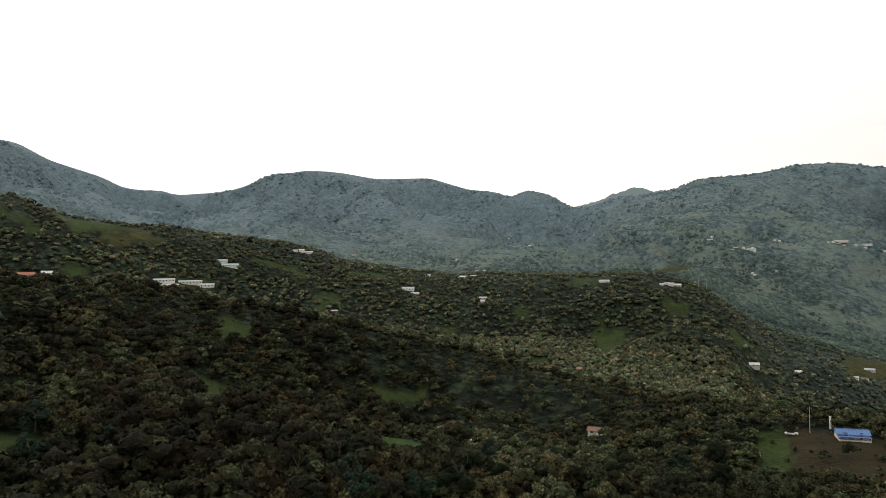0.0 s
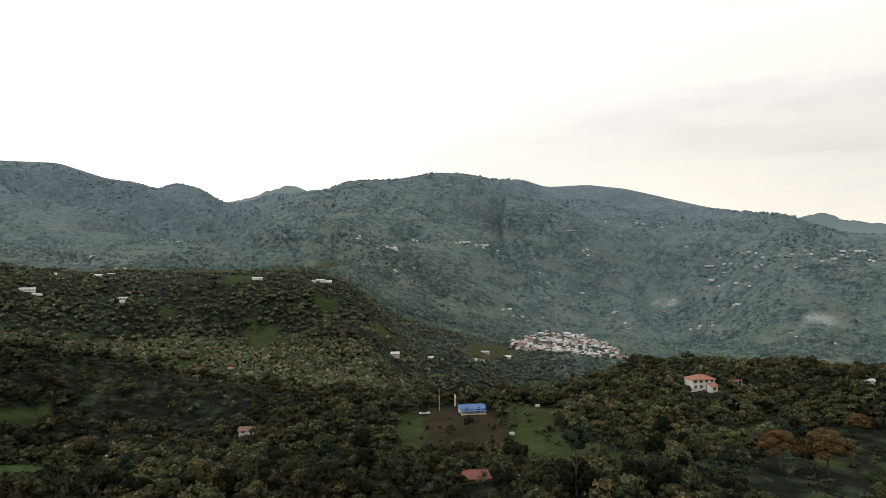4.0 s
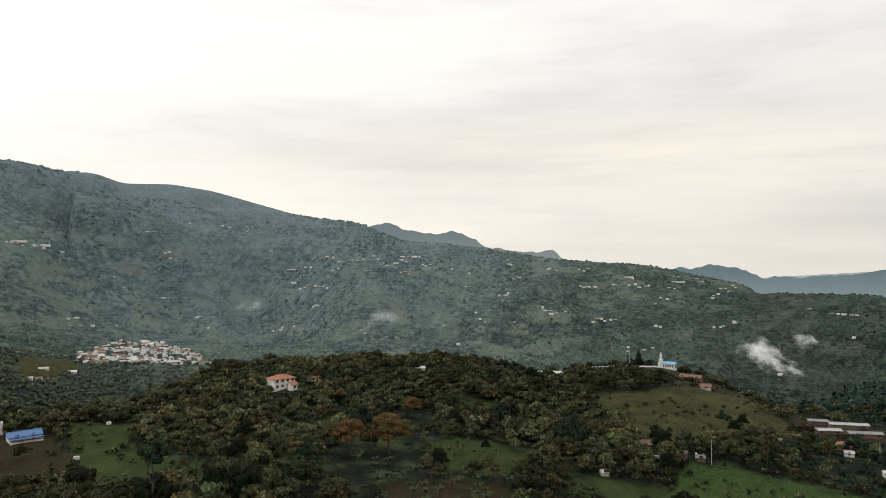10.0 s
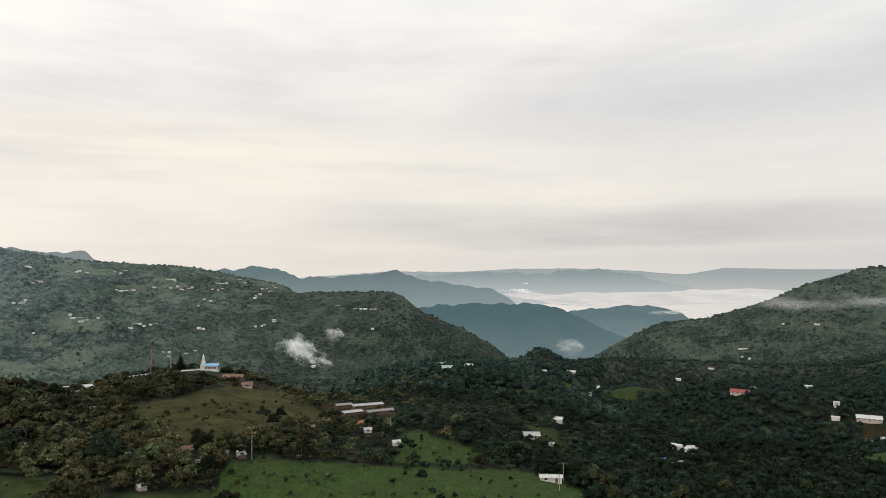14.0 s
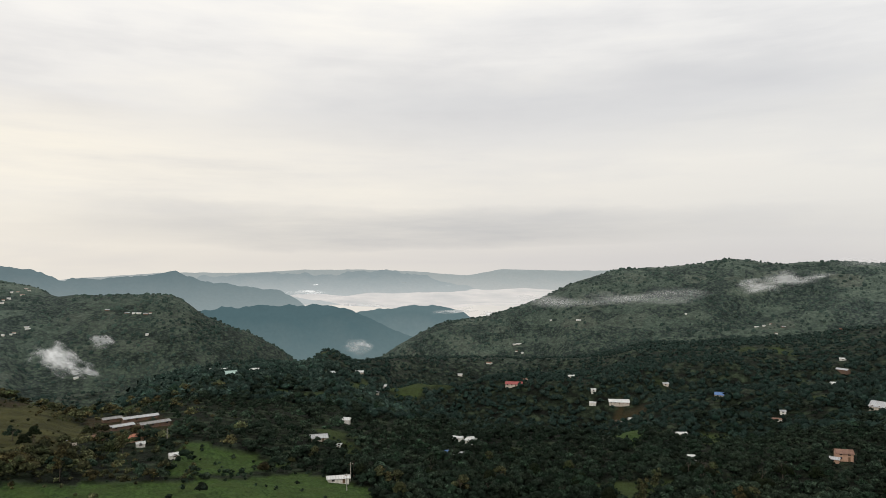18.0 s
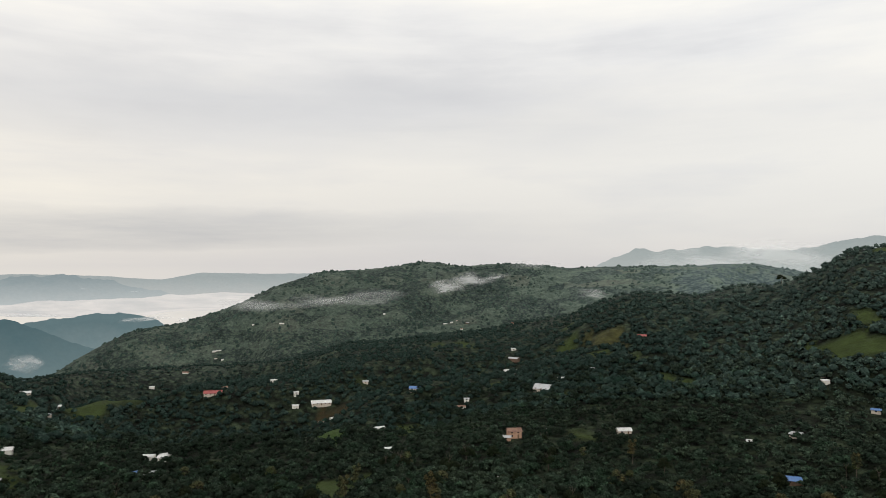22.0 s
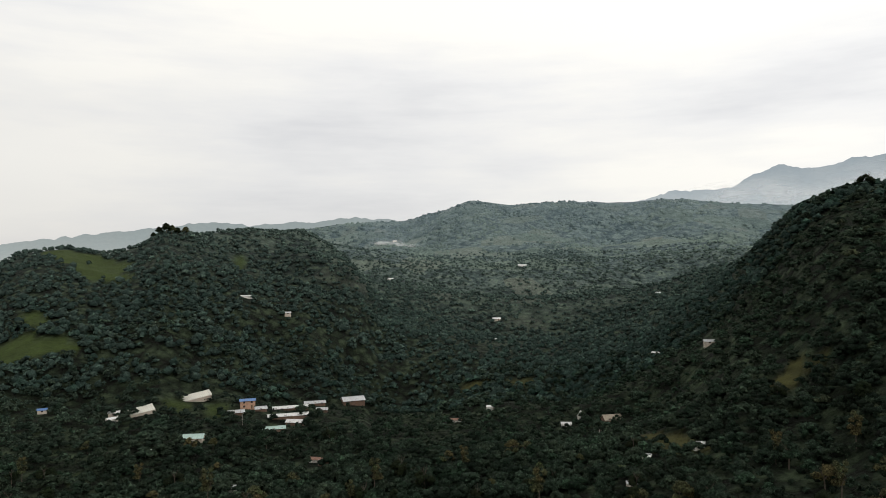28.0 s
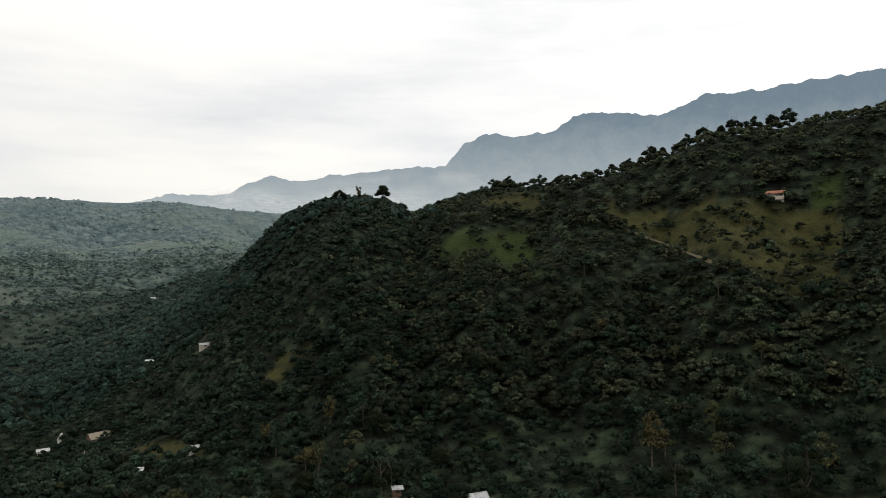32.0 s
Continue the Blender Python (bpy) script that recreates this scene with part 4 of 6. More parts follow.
def home(b, fall, w, roof, wall, turn=0.0, **more):
    """A house by its bearing and the angle at which it is looked down upon."""
    d = more.pop("d", min(max(w * 0.6, 2.4), 7.5))
    return house(b, reach_of(b, fall), w, d, more.pop("h", 1.9 if w > 4 else min(1.7, 0.5 * w)), roof, wall, turn, rise=more.pop("rise", d * 0.24), room=more.pop("room", max(w, d) * 0.5), **more)


# ---- farms near the middle hill ----
home(47.98, -9.94, 10.0, TILE, WHITE, 32, d=6.6, h=2.1, storeys=2, style="hip", rise=1.7, label="white two-storey villa with an orange tile roof", windows=4, room=6)
house(48.9, 302, 3.0, 3.2, 2.4, TILE, WHITE, 32, 1, label="white annexe with a small orange tile roof", room=3)
home(50.53, -9.56, 3.4, RED, WHITE, 10, label="small white shed with a red roof")
home(51.78, -8.6, 4.4, PALE, WHITE, -8)
home(53.26, -9.0, 2.4, PALE, WHITE, 5)
home(59.11, -8.94, 4.8, PALE, WHITE, 12)
home(30.11, -12.18, 8.8, BLUE, WHITE, 12, d=4.6, h=1.6, rise=1.0, porch=True, room=5.5, label="white farmhouse with a blue metal roof and porch")
home(12.24, -13.24, 6.6, OLD_TILE, WHITE, -16, d=4.4, room=4, label="plain white farmhouse with a brown tile roof")
house(30.5, 173, 11.0, 6.0, 1.6, RUST, BRICKY, 10, rise=1.1, room=6, label="low farm shed under a rusty red metal roof")
home(34.01, -17.6, 2.8, TIN, BRICKY, 15, d=2.4, label="small hut with a grey sheet-metal gable")
house(47.5, 143, 6.5, 5.0, 2.0, SKY_BLUE, WHITE, -24, rise=1.1, room=6, label="house with a wide light blue metal roof")
house(47.9, 151, 2.0, 1.8, 3.4, SKY_BLUE, PEACH, -24, rise=0.4, room=3, label="narrow brick water tower with a little blue metal roof", name="water_tower", windows=0)
for b, fall, w, roof, wall, turn in ((8.85, -8.81, 8.5, TILE, PEACH, 20), (11.07, -8.37, 7.5, TILE, WHITE, -12), (16.82, -8.12, 4.5, TILE, PEACH, 8), (8.08, -14.62, 3.0, RED, WHITE, 25), (17.78, -1.56, 6.0, PALE, WHITE, 4),
                                    (18.53, -1.7, 10.0, PALE, WHITE, -6), (23.8, -7.62, 12.0, PALE, CREAM, 12), (26.72, -8.0, 11.0, PALE, WHITE, 15), (31.31, -7.56, 12.0, TIN, CREAM, -8), (33.01, -7.93, 14.0, PALE, WHITE, 6),
                                    (30.44, -8.14, 7.0, PALE, WHITE, 0), (38.15, -11.27, 4.4, PALE, CREAM, 5), (70.69, -10.92, 5.1, TIN, CREAM, -10), (73.97, -16.59, 2.2, PALE, CREAM, 22)):
    home(b, fall, w, roof, wall, turn)
house(70.0, 408, 17.0, 4.0, 2.0, PALE, WHITE, 6, rise=0.6, label="long low white stable with a pale metal roof")
# ---- the northern hamlet ----
for b, fall, w, t in ((338.0, -0.88, 26, 4), (338.54, -1.3, 18, -3), (340.06, -1.05, 24, 6), (341.29, -1.32, 15, 2)):
    home(b, fall, w, PALE, WHITE, t, d=6, h=2.6, rise=0.9, room=9, label="long white schoolhouse with a pale metal roof")
home(343.0, 0.25, 19, GREEN, WHITE, 5, d=6, room=9)
home(342.31, 0.59, 15, GREEN, WHITE, -8, d=6, room=8)
house(329.1, 749, 14.0, 8, 2.6, TILE, PEACH, 18)
house(330.4, 754, 9.0, 7, 2.6, PALE, WHITE, -12)
for b, fall, w, roof, wall, turn in ((346.77, -3.31, 5.2, PALE, WHITE, 8), (349.88, -3.85, 6.5, PALE, WHITE, -14), (357.11, -1.83, 15.0, TIN, WHITE, 4), (358.7, -0.76, 8.0, PALE, WHITE, -5), (1.67, -0.93, 11.0, PALE, CREAM, 9), (3.27, -2.66, 9.0, TIN, CREAM, -12)):
    home(b, fall, w, roof, wall, turn, room=7)
# ---- round the pasture hill and the meadow ----
home(80.59, -9.07, 11.0, OLD_TILE, BRICKY, -18, d=5, h=1.4, rise=1.0, label="long farmhouse with a brown clay tile roof on bare earth")
house(81.6, 380, 5.0, 4.0, 1.8, OLD_TILE, CREAM, 10)
home(76.81, -14.37, 6.0, OLD_TILE, BRICKY, 8, h=1.6)
home(79.9, -14.84, 2.8, OLD_TIN, BRICKY, -10)
home(81.19, -15.03, 2.6, OLD_TIN, BRICKY, 12)
for k, (b, fall, w, t) in enumerate(((91.1, -11.73, 16, 16), (92.1, -12.23, 13, 20), (89.82, -12.26, 10, 22), (89.18, -11.67, 8.5, 14))):
    home(b, fall, w, OLD_TIN if k % 2 else TIN, BRICKY, t, d=4.5, h=1.9, rise=0.5, room=7, label="long open farm shed with a pale corrugated roof", name="farm_shed")
for b, fall, w, roof, wall, turn in ((90.64, -13.2, 7.3, TILE, PEACH, 18), (89.63, -13.04, 4.7, OLD_TILE, BRICKY, -6), (88.28, -12.9, 4.7, OLD_TILE, BRICKY, 22), (91.14, -13.65, 3.2, PALE, WHITE, 8), (86.57, -13.0, 3.0, TIN, CREAM, 12), (93.52, -14.7, 3.6, PALE, WHITE, 12),
                                    (106.49, -12.79, 6.3, PALE, WHITE, -14), (109.06, -10.66, 4.2, TIN, CREAM, 6), (109.59, -10.17, 6.6, PALE, WHITE, 10), (107.64, -8.99, 11.0, PALE, CREAM, 0), (105.38, -9.04, 6.0, TIN, WHITE, 14), (104.44, -14.1, 7.5, TIN, CREAM, 6),
                                    (106.07, -14.69, 2.6, PALE, WHITE, 0), (114.35, -15.54, 6.6, BLUE, CREAM, 20), (115.94, -15.57, 5.4, TIN, CREAM, -10), (116.94, -14.36, 5.6, PALE, WHITE, 16), (115.62, -14.05, 3.0, TIN, CREAM, -8), (120.31, -9.96, 15.0, RED, CREAM, -6),
                                    (97.4, -8.85, 12.4, GREEN, WHITE, 5), (99.4, -8.61, 6.8, PALE, WHITE, -6)):
    home(b, fall, w, roof, wall, turn)
home(106.01, -17.26, 7.6, PALE, WHITE, 4, d=3.4, h=1.9, rise=0.5, room=7, label="white shed with a pale metal roof in a meadow")
home(96.97, -8.5, 20.0, PALE, WHITE, -4, d=6, rise=0.9, room=9, label="long white building with a pale metal roof on the knoll")
# ---- the southern slopes ----
home(144.27, -8.8, 15.5, PALE, WHITE, 12, d=8, rise=1.6, room=9, label="large white house with a pale metal roof")
home(146.64, -10.06, 11.0, TIN, CREAM, -22, d=8, rise=2.6, h=1.6, room=8, label="barn under a steep grey metal roof")
home(144.27, -13.76, 6.8, OLD_TILE, PEACH, 14, d=5, storeys=2, h=1.8, room=6, label="peach two-storey house with dark openings")
for b, fall, w, roof, wall, turn in ((128.62, -11.08, 17.0, PALE, CREAM, 6), (136.24, -10.13, 9.3, BLUE, CREAM, -10), (132.17, -9.52, 5.0, TIN, CREAM, 8), (148.4, -9.28, 5.0, PALE, WHITE, 10), (147.81, -9.28, 3.0, PALE, WHITE, -6), (144.28, -6.95, 6.0, PALE, WHITE, 4),
                                    (144.3, -4.87, 7.0, TILE, CREAM, 5), (150.47, -8.44, 4.0, TIN, CREAM, -14), (143.64, -14.01, 4.7, TIN, PEACH, -8), (147.09, -13.36, 3.4, TIN, CREAM, 12), (152.97, -13.13, 6.6, PALE, CREAM, 18), (143.16, -17.05, 2.4, PALE, WHITE, 0),
                                    (154.39, -5.77, 6.7, RED, PEACH, 0), (126.64, -10.24, 4.2, PALE, WHITE, 14), (133.88, -14.92, 2.4, PALE, WHITE, 0), (133.52, -13.0, 3.0, PALE, WHITE, -9), (140.42, -11.01, 3.4, TIN, WHITE, 7), (165.24, -12.46, 5.4, TIN, CREAM, -12),
                                    (162.09, -13.18, 2.6, PALE, WHITE, 0), (165.04, -15.64, 7.1, BLUE, BRICKY, 8), (167.01, -8.09, 3.0, PALE, CREAM, 5), (170.24, -10.28, 4.2, BLUE, CREAM, -5), (174.85, -10.95, 5.2, PALE, CREAM, -8)):
    home(b, fall, w, roof, wall, turn)


def greenhouse(b, fall, w, bays, turn):
    r = reach_of(b, fall)
    root = new("greenhouse")
    root.matrix_world = stand(b, r, turn, 0.2, w * 0.36) @ pose(0, 0, 0, 14, -9, 0)
    for k in range(bays):
        y = (k - (bays - 1) / 2.0) * 2.6
        bm = gable_roof(w, 2.4, 1.5, 0.5, 0.1, 0.05)
        bmesh.ops.translate(bm, vec=(0, y, 0), verts=bm.verts)
        part("bay_roof", bm, FILM, root)
    bm = gable_walls(w, bays * 2.6 - 0.3, 1.4, 0.05, 1.6)
    part("wall", bm, CREAM, root)
    for x in (-w / 2, 0, w / 2):
        bm = bmesh.new()
        box(bm, x - 0.06, -bays * 1.3 - 0.1, -1.0, x + 0.06, -bays * 1.3 + 0.02, 1.5)
        part("post", bm, POLE, root)
    tagged(root, "greenhouse with rows of pale film roofs", "greenhouse")


greenhouse(176.73, -10.88, 12, 3, 10)
greenhouse(180.46, -10.19, 18, 3, 10)
home(184.42, -11.15, 8.0, BLUE, PEACH, 4, d=5, storeys=2, h=2.2, rise=0.7, label="tall house with a bright blue roof and brick base")
for b, fall, w, d, roof, t in ((183.55, -11.62, 8, 4, TIN, 6), (185.42, -11.45, 6, 4, TIN, 6), (187.72, -11.51, 20, 4.5, PALE, 4), (189.64, -11.23, 12, 4.5, TIN, 4), (187.54, -12.11, 21, 4.0, PALE, 4), (190.21, -11.78, 6, 3.5, TIN, -4), (188.12, -12.62, 9, 5, PALE, -20), (186.43, -13.05, 10.6, 3, GREEN, 4)):
    home(b, fall, w, roof, BRICKY, t, d=d, h=1.7, rise=0.9, room=7, label="long workshop roof of pale corrugated metal", name="workshop")
for b, fall, w, roof, wall, turn in ((180.42, -13.28, 9.0, GREEN, CREAM, -14), (177.3, -14.01, 4.4, PALE, WHITE, 10), (173.68, -13.8, 2.6, PALE, CREAM, 0), (183.08, -17.18, 4.2, TIN, WHITE, -25), (190.27, -15.81, 4.0, TIN, BRICKY, 10), (192.67, -11.15, 13.0, TIN, BRICKY, 14),
                                    (195.8, -1.4, 9.0, PALE, WHITE, 0), (187.56, -4.08, 4.6, TIN, CREAM, 5), (209.98, -13.17, 4.8, PALE, WHITE, 4), (220.12, -14.23, 3.5, PALE, WHITE, 20), (216.12, -15.37, 3.5, PALE, CREAM, -10), (215.01, -17.42, 3.0, TIN, CREAM, 12),
                                    (217.27, -2.71, 5.0, PALE, WHITE, 0), (220.96, -6.52, 5.4, TIN, CREAM, 10), (204.48, -4.78, 8.5, PALE, CREAM, 6), (206.62, -0.42, 14.0, PALE, WHITE, 6)):
    home(b, fall, w, roof, wall, turn)
home(211.1, -12.44, 4.0, PALE, WHITE, 80, rise=1.8, label="small steep-roofed white hut")
home(213.54, -12.59, 9.0, THATCH, BRICKY, 25, h=1.4, rise=1.9, label="low hut with a sagging grey thatched roof")
house(235.7, 172, 8.0, 4.0, 1.5, TIN, BRICKY, -4, rise=0.6, room=5, label="low shed with a weathered grey metal roof")
house(235.9, 180, 2.6, 2.2, 1.8, TIN, BRICKY, 8, rise=0.5, room=3, label="small shack with a weathered grey metal roof")
house(242.5, 169, 4.0, 3.4, 1.6, TIN, WHITE, 24, rise=1.0, room=4, label="small white hut with a grey gable roof")
house(265.4, 350, 8.0, 4.2, 1.8, TILE, WHITE, -4, rise=0.9, porch=True, label="white house with an orange roof and porch on the hill")

# ---- the town and the far hamlets ----
COTTAGES = []
for k, (w, d, h, roof, wall) in enumerate([(10, 8, 3.5, OLD_TILE, WHITE), (12, 8, 5.5, OLD_TILE, CREAM), (9, 8, 6.5, PALE, WHITE), (14, 9, 4.5, TIN, BRICKY), (11, 9, 5.5, OLD_TILE, PEACH), (16, 8, 4.0, PALE, WHITE)]):
    c = house(33.9 + 0.55 * k, 1268 + 9 * k, w, d, h, roof, wall, 8 * k - 20, room=8, windows=0, name="town_house")
    tagged(c, f"{WORDS[wall]} town house with a {WORDS[roof]} roof", group="houses of the town")
    COTTAGES.append(c)
rng = random.Random(7)
taken = []
while len(taken) < 330:
    b = rng.uniform(33.4, 42.6)
    r = rng.uniform(1225, 1260 + 420 * math.sin(math.pi * min(1, max(0.12, (b - 33.0) / 9.6))) ** 0.5)
    x, y = r * math.sin(radians(b)), r * math.cos(radians(b))
    if any((x - u) ** 2 + (y - v) ** 2 < 8.5**2 for u, v in taken):
        if rng.random() > 0.02:
            continue
    taken.append((x, y))
    c = copy_thing(COTTAGES[rng.choice([0, 0, 1, 1, 2, 2, 3, 3, 5, 5])], stand(b, r, 20 + 90 * rng.randrange(2) + rng.uniform(-9, 9), rng.uniform(0, 0.8), 7))
    size = rng.uniform(0.62, 0.95)
    c.scale = (size, size, size * rng.uniform(0.6, 0.95))
HAMLETS_EAST = [
    (30.6, 2028), (29.3, 2001), (43.4, 2368), (45.1, 2492), (47.2, 2189), (49.9, 2063), (52.6, 2022), (54.4, 1978), (55.8, 1986), (57.2, 1980), (58.1, 2037),
    (55.1, 1942), (52.1, 2004), (61.8, 1979), (63.2, 1983), (66.4, 1918), (66.2, 1906), (49.9, 1986), (48.1, 1902), (49.0, 1870), (47.4, 1902), (45.5, 2021),
    (41.7, 1969), (39.3, 2040), (64.1, 1745), (64.5, 1735), (71.0, 1822), (70.3, 1790), (69.2, 1821), (75.4, 1950), (78.4, 1941), (78.9, 1925), (78.0, 1870),
    (79.3, 2080), (80.1, 2095), (82.6, 2014), (83.4, 2058), (76.3, 2086), (62.3, 1618), (57.2, 1616), (54.4, 1634), (73.2, 1735), (83.7, 1830), (86.8, 1552)]
HAMLETS_NORTH = [
    (34.9, 2507), (29.0, 1998), (30.7, 2026), (32.4, 2071), (23.2, 1857), (24.1, 1861), (21.0, 1850), (25.5, 1979), (38.9, 2457), (41.1, 2346), (44.0, 2355),
    (45.4, 2306), (36.5, 2048), (39.2, 2033), (41.6, 1971), (32.8, 1744), (34.4, 1749), (36.0, 1789), (33.6, 1734), (31.0, 1016), (7.1, 1895), (1.2, 1752),
    (352.7, 1698), (3.4, 1573), (357.7, 861), (350.9, 777), (3.2, 856), (2.5, 959), (13.0, 920), (17.4, 923), (18.1, 929), (24.1, 1751), (25.5, 1791), (345.9, 1838), (42.5, 1899)]
HAMLETS_SOUTH = [
    (65.7, 1901), (69.8, 1803), (66.9, 1786), (75.9, 1605), (77.1, 1596), (75.5, 1611), (82.2, 1974), (88.8, 1851), (120.4, 1989), (120.7, 1987), (124.9, 694),
    (123.3, 2024), (115.9, 1089), (118.3, 1135), (121.1, 677), (126.6, 625), (128.7, 604), (129.6, 593), (125.5, 1953), (133.7, 1968), (138.7, 1888), (139.2, 1892),
    (140.5, 1893), (144.2, 721), (140.0, 477), (133.3, 429), (134.0, 352), (115.7, 378), (116.7, 374), (167.1, 444), (161.0, 1922), (184.5, 571), (217.2, 460),
    (204.4, 685), (195.3, 1672), (196.2, 1694), (201.1, 402), (203.9, 415), (189.8, 305), (174.7, 387)]
STRAY = []
for b0, b1, e0, e1, count in ((47, 60, -1.2, 1.4, 7), (58, 72, -2.6, 0.2, 7), (70, 84, -3.4, -0.6, 7), (40, 56, -4.5, -1.5, 3), (56, 84, -6.5, -3.0, 4), (22, 44, -0.5, 2.4, 4), (338, 18, 1.0, 3.6, 3), (84, 92, -5.6, -3.2, 2)):
    for _ in range(count):
        b, fall = b0 + rng.random() * ((b1 - b0) % 360), rng.uniform(e0, e1)
        for _ in range(rng.randint(1, 5)):
            b += rng.uniform(0.15, 0.55)
            STRAY.append((b % 360, min(reach_of(b % 360, fall + rng.uniform(-0.12, 0.12)), 2300)))
for spots in (HAMLETS_EAST, HAMLETS_NORTH, HAMLETS_SOUTH, STRAY):
    for b, r in spots:
        c = copy_thing(COTTAGES[rng.choice([2, 2, 5, 0, 3])], stand(b, r, rng.uniform(-30, 30), 0.3, 9 if r > 700 else 5))
        c.name = "hill_house"
        size = 0.46 if r < 700 else rng.uniform(0.45, 0.7)
        c.scale = (size * rng.uniform(1.0, 1.5), size, size * 0.62)
        tagged(c, "small pale house on a green slope", group="scattered hill houses")
        if r > 1500 and spots is not STRAY and rng.random() < 0.45:
            c = copy_thing(COTTAGES[rng.choice([2, 5, 0, 3])], stand(b + rng.uniform(-0.7, 0.7), r + rng.uniform(-40, 40), rng.uniform(-30, 30), 0.3, 11))
            c.name = "hill_house"
            c.scale = (0.7, 0.5, 0.36)
            tagged(c, "small pale house on a green slope", group="scattered hill houses")
# long pale greenhouses up on the great slope
for b, r, w in ((29.6, 2014, 44), (31.2, 2050, 34), (23.7, 1863, 34), (34.9, 2513, 28), (79.6, 2088, 42), (76.0, 2092, 26)):
    house(b, r, w, 7, 1.6, FILM, WHITE, 0, rise=0.9, room=24, windows=0, label="long pale greenhouse on the far slope", name="greenhouse")


# ---- the chapel on its spur ----
def chapel(b, r):
    root = new("chapel")
    root.matrix_world = stand(b, r, -18, 1.0, 12) @ Matrix.Scale(0.84, 4)
    w, d, h = 9.0, 5.0, 3.2
    part("wall", gable_walls(w, d, h, 1.0), WHITE, root)
    top = part("roof", gable_roof(w, d, h, 1.0, 0.6), SKY_BLUE, root, "light blue metal roof")
    bm = bmesh.new()
    box(bm, -w / 2 - 0.6, -0.12, h + 1.1, w / 2 + 0.6, 0.12, h + 1.2)
    part("ridge_cap", bm, SKY_BLUE, top)
    for k in range(5):
        window_part(root, -3.4 + 1.6 * k, -d / 2, 1.5, 0.9, 1.5)
    # a dark slab on the wall stands for the doorway's inner shade
    bm = bmesh.new()
    box(bm, w / 2 - 0.02, -1.6, 0.0, w / 2 + 0.05, 1.6, 2.6)
    part("doorway", bm, WOOD, root, "dark panel for the shade in the open doorway")
    bm = bmesh.new()
    box(bm, -w / 2 - 3.2, -1.8, -1.5, -w / 2 - 0.01, 1.8, 3.6)
    part("plinth", bm, WHITE, root)
    bm = bmesh.new()
    box(bm, -w / 2 - 2.7, -1.3, 3.6, -w / 2 - 0.4, 1.3, 5.4)
    part("pedestal", bm, WHITE, root)
    bm = bmesh.new()
    box(bm, -w / 2 - 2.9, -1.5, 5.4, -w / 2 - 0.2, 1.5, 5.65)
    part("cornice", bm, WHITE, root)
    tagged(root, "white chapel with a light blue roof and pedestal", "chapel")
    bm = bmesh.new()
    rings = [(0.0, 1.0), (0.3, 0.95), (1.6, 0.85), (2.6, 0.95), (3.5, 0.75), (4.0, 0.42), (4.3, 0.48), (4.75, 0.4), (5.0, 0.12)]
    loops = [[bm.verts.new((q * math.cos(a * math.pi / 6), q * 0.8 * math.sin(a * math.pi / 6), z)) for a in range(12)] for z, q in rings]
    for lo, hi in zip(loops, loops[1:]):
        for a in range(12):
            bm.faces.new((lo[a], lo[(a + 1) % 12], hi[(a + 1) % 12], hi[a]))
    bm.faces.new(loops[-1])
    me = bpy.data.meshes.new("statue")
    bm.to_mesh(me)
    me.materials.append(WHITE)
    me.polygons.foreach_set("use_smooth", np.full(len(me.polygons), True))
    st = new("statue", me)
    st.matrix_world = root.matrix_world @ Matrix.Translation((-w / 2 - 1.55, 0, 5.65))
    tagged(st, "plain white robed statue on the chapel's pedestal", "statue")


for bearing in np.arange(72.5, 80.6, 0.7):
    for reach in (414, 423, 432):
        p = at(bearing, reach)
        YARDS.append((p.x, p.y, 5.5))
for bearing in (77.6, 78.4, 79.2, 80.0):
    for reach in (385, 393, 402, 412, 422):
        p = at(bearing, reach)
        YARDS.append((p.x, p.y, 5.0))
chapel(79.0, 436)


def parapet():
    root = new("parapet")
    root.matrix_world = Matrix.Identity(4)
    last = None
    for k in range(22):
        b = 72.6 + k * 0.27
        p = at(b, 426 + 1.5 * math.sin(k))
        bm = bmesh.new()
        box(bm, -0.15, -0.15, -0.6, 0.15, 0.15, 1.25)
        post = part("post", bm, WHITE, root)
        post.matrix_world = pose(p.x, p.y, p.z, 0, 0, -b)
        if last is not None:
            bm = bmesh.new()
            tube(bm, last + Vector((0, 0, 0.95)), p + Vector((0, 0, 0.95)), 0.07, None, 6)
            part("rail", bm, WHITE, root)
            if k > 6:
                bm = bmesh.new()
                tube(bm, last + Vector((0, 0, 0.3)), p + Vector((0, 0, 0.3)), 0.42, None, 4)
                part("panel", bm, WHITE, root)
        last = p
    tagged(root, "white parapet with posts along the ridge road", "fence")


parapet()


def mast(b, r, tall, banded):
    root = new("radio_mast")
    root.matrix_world = stand(b, r, 15)
    feet = [(0.35 * math.cos(a), 0.35 * math.sin(a)) for a in (0, 2.094, 4.189)]
    for x, y in feet:
        bm = bmesh.new()
        tube(bm, (x, y, -0.5), (x * 0.7, y * 0.7, tall), 0.06, None, 5)
        part("leg", bm, RED if banded else POLE, root)
    for k in range(int(tall / 1.5)):
        bm = bmesh.new()
        for a in range(3):
            x, y = feet[a]
            u, v = feet[(a + 1) % 3]
            tube(bm, (x * 0.85, y * 0.85, k * 1.5), (u * 0.85, v * 0.85, k * 1.5 + 1.4), 0.04, None, 4)
        part("brace", bm, (WHITE if k % 4 < 2 else RED) if banded else POLE, root)
    bm = bmesh.new()
    tube(bm, (0, 0, tall), (0, 0, tall + 2.5), 0.04, None, 5)
    part("aerial", bm, POLE, root)
    tagged(root, "slender red and white lattice radio mast" if banded else "slender grey lattice radio mast on the spur", "mast")


mast(74.6, 436, 19, True)
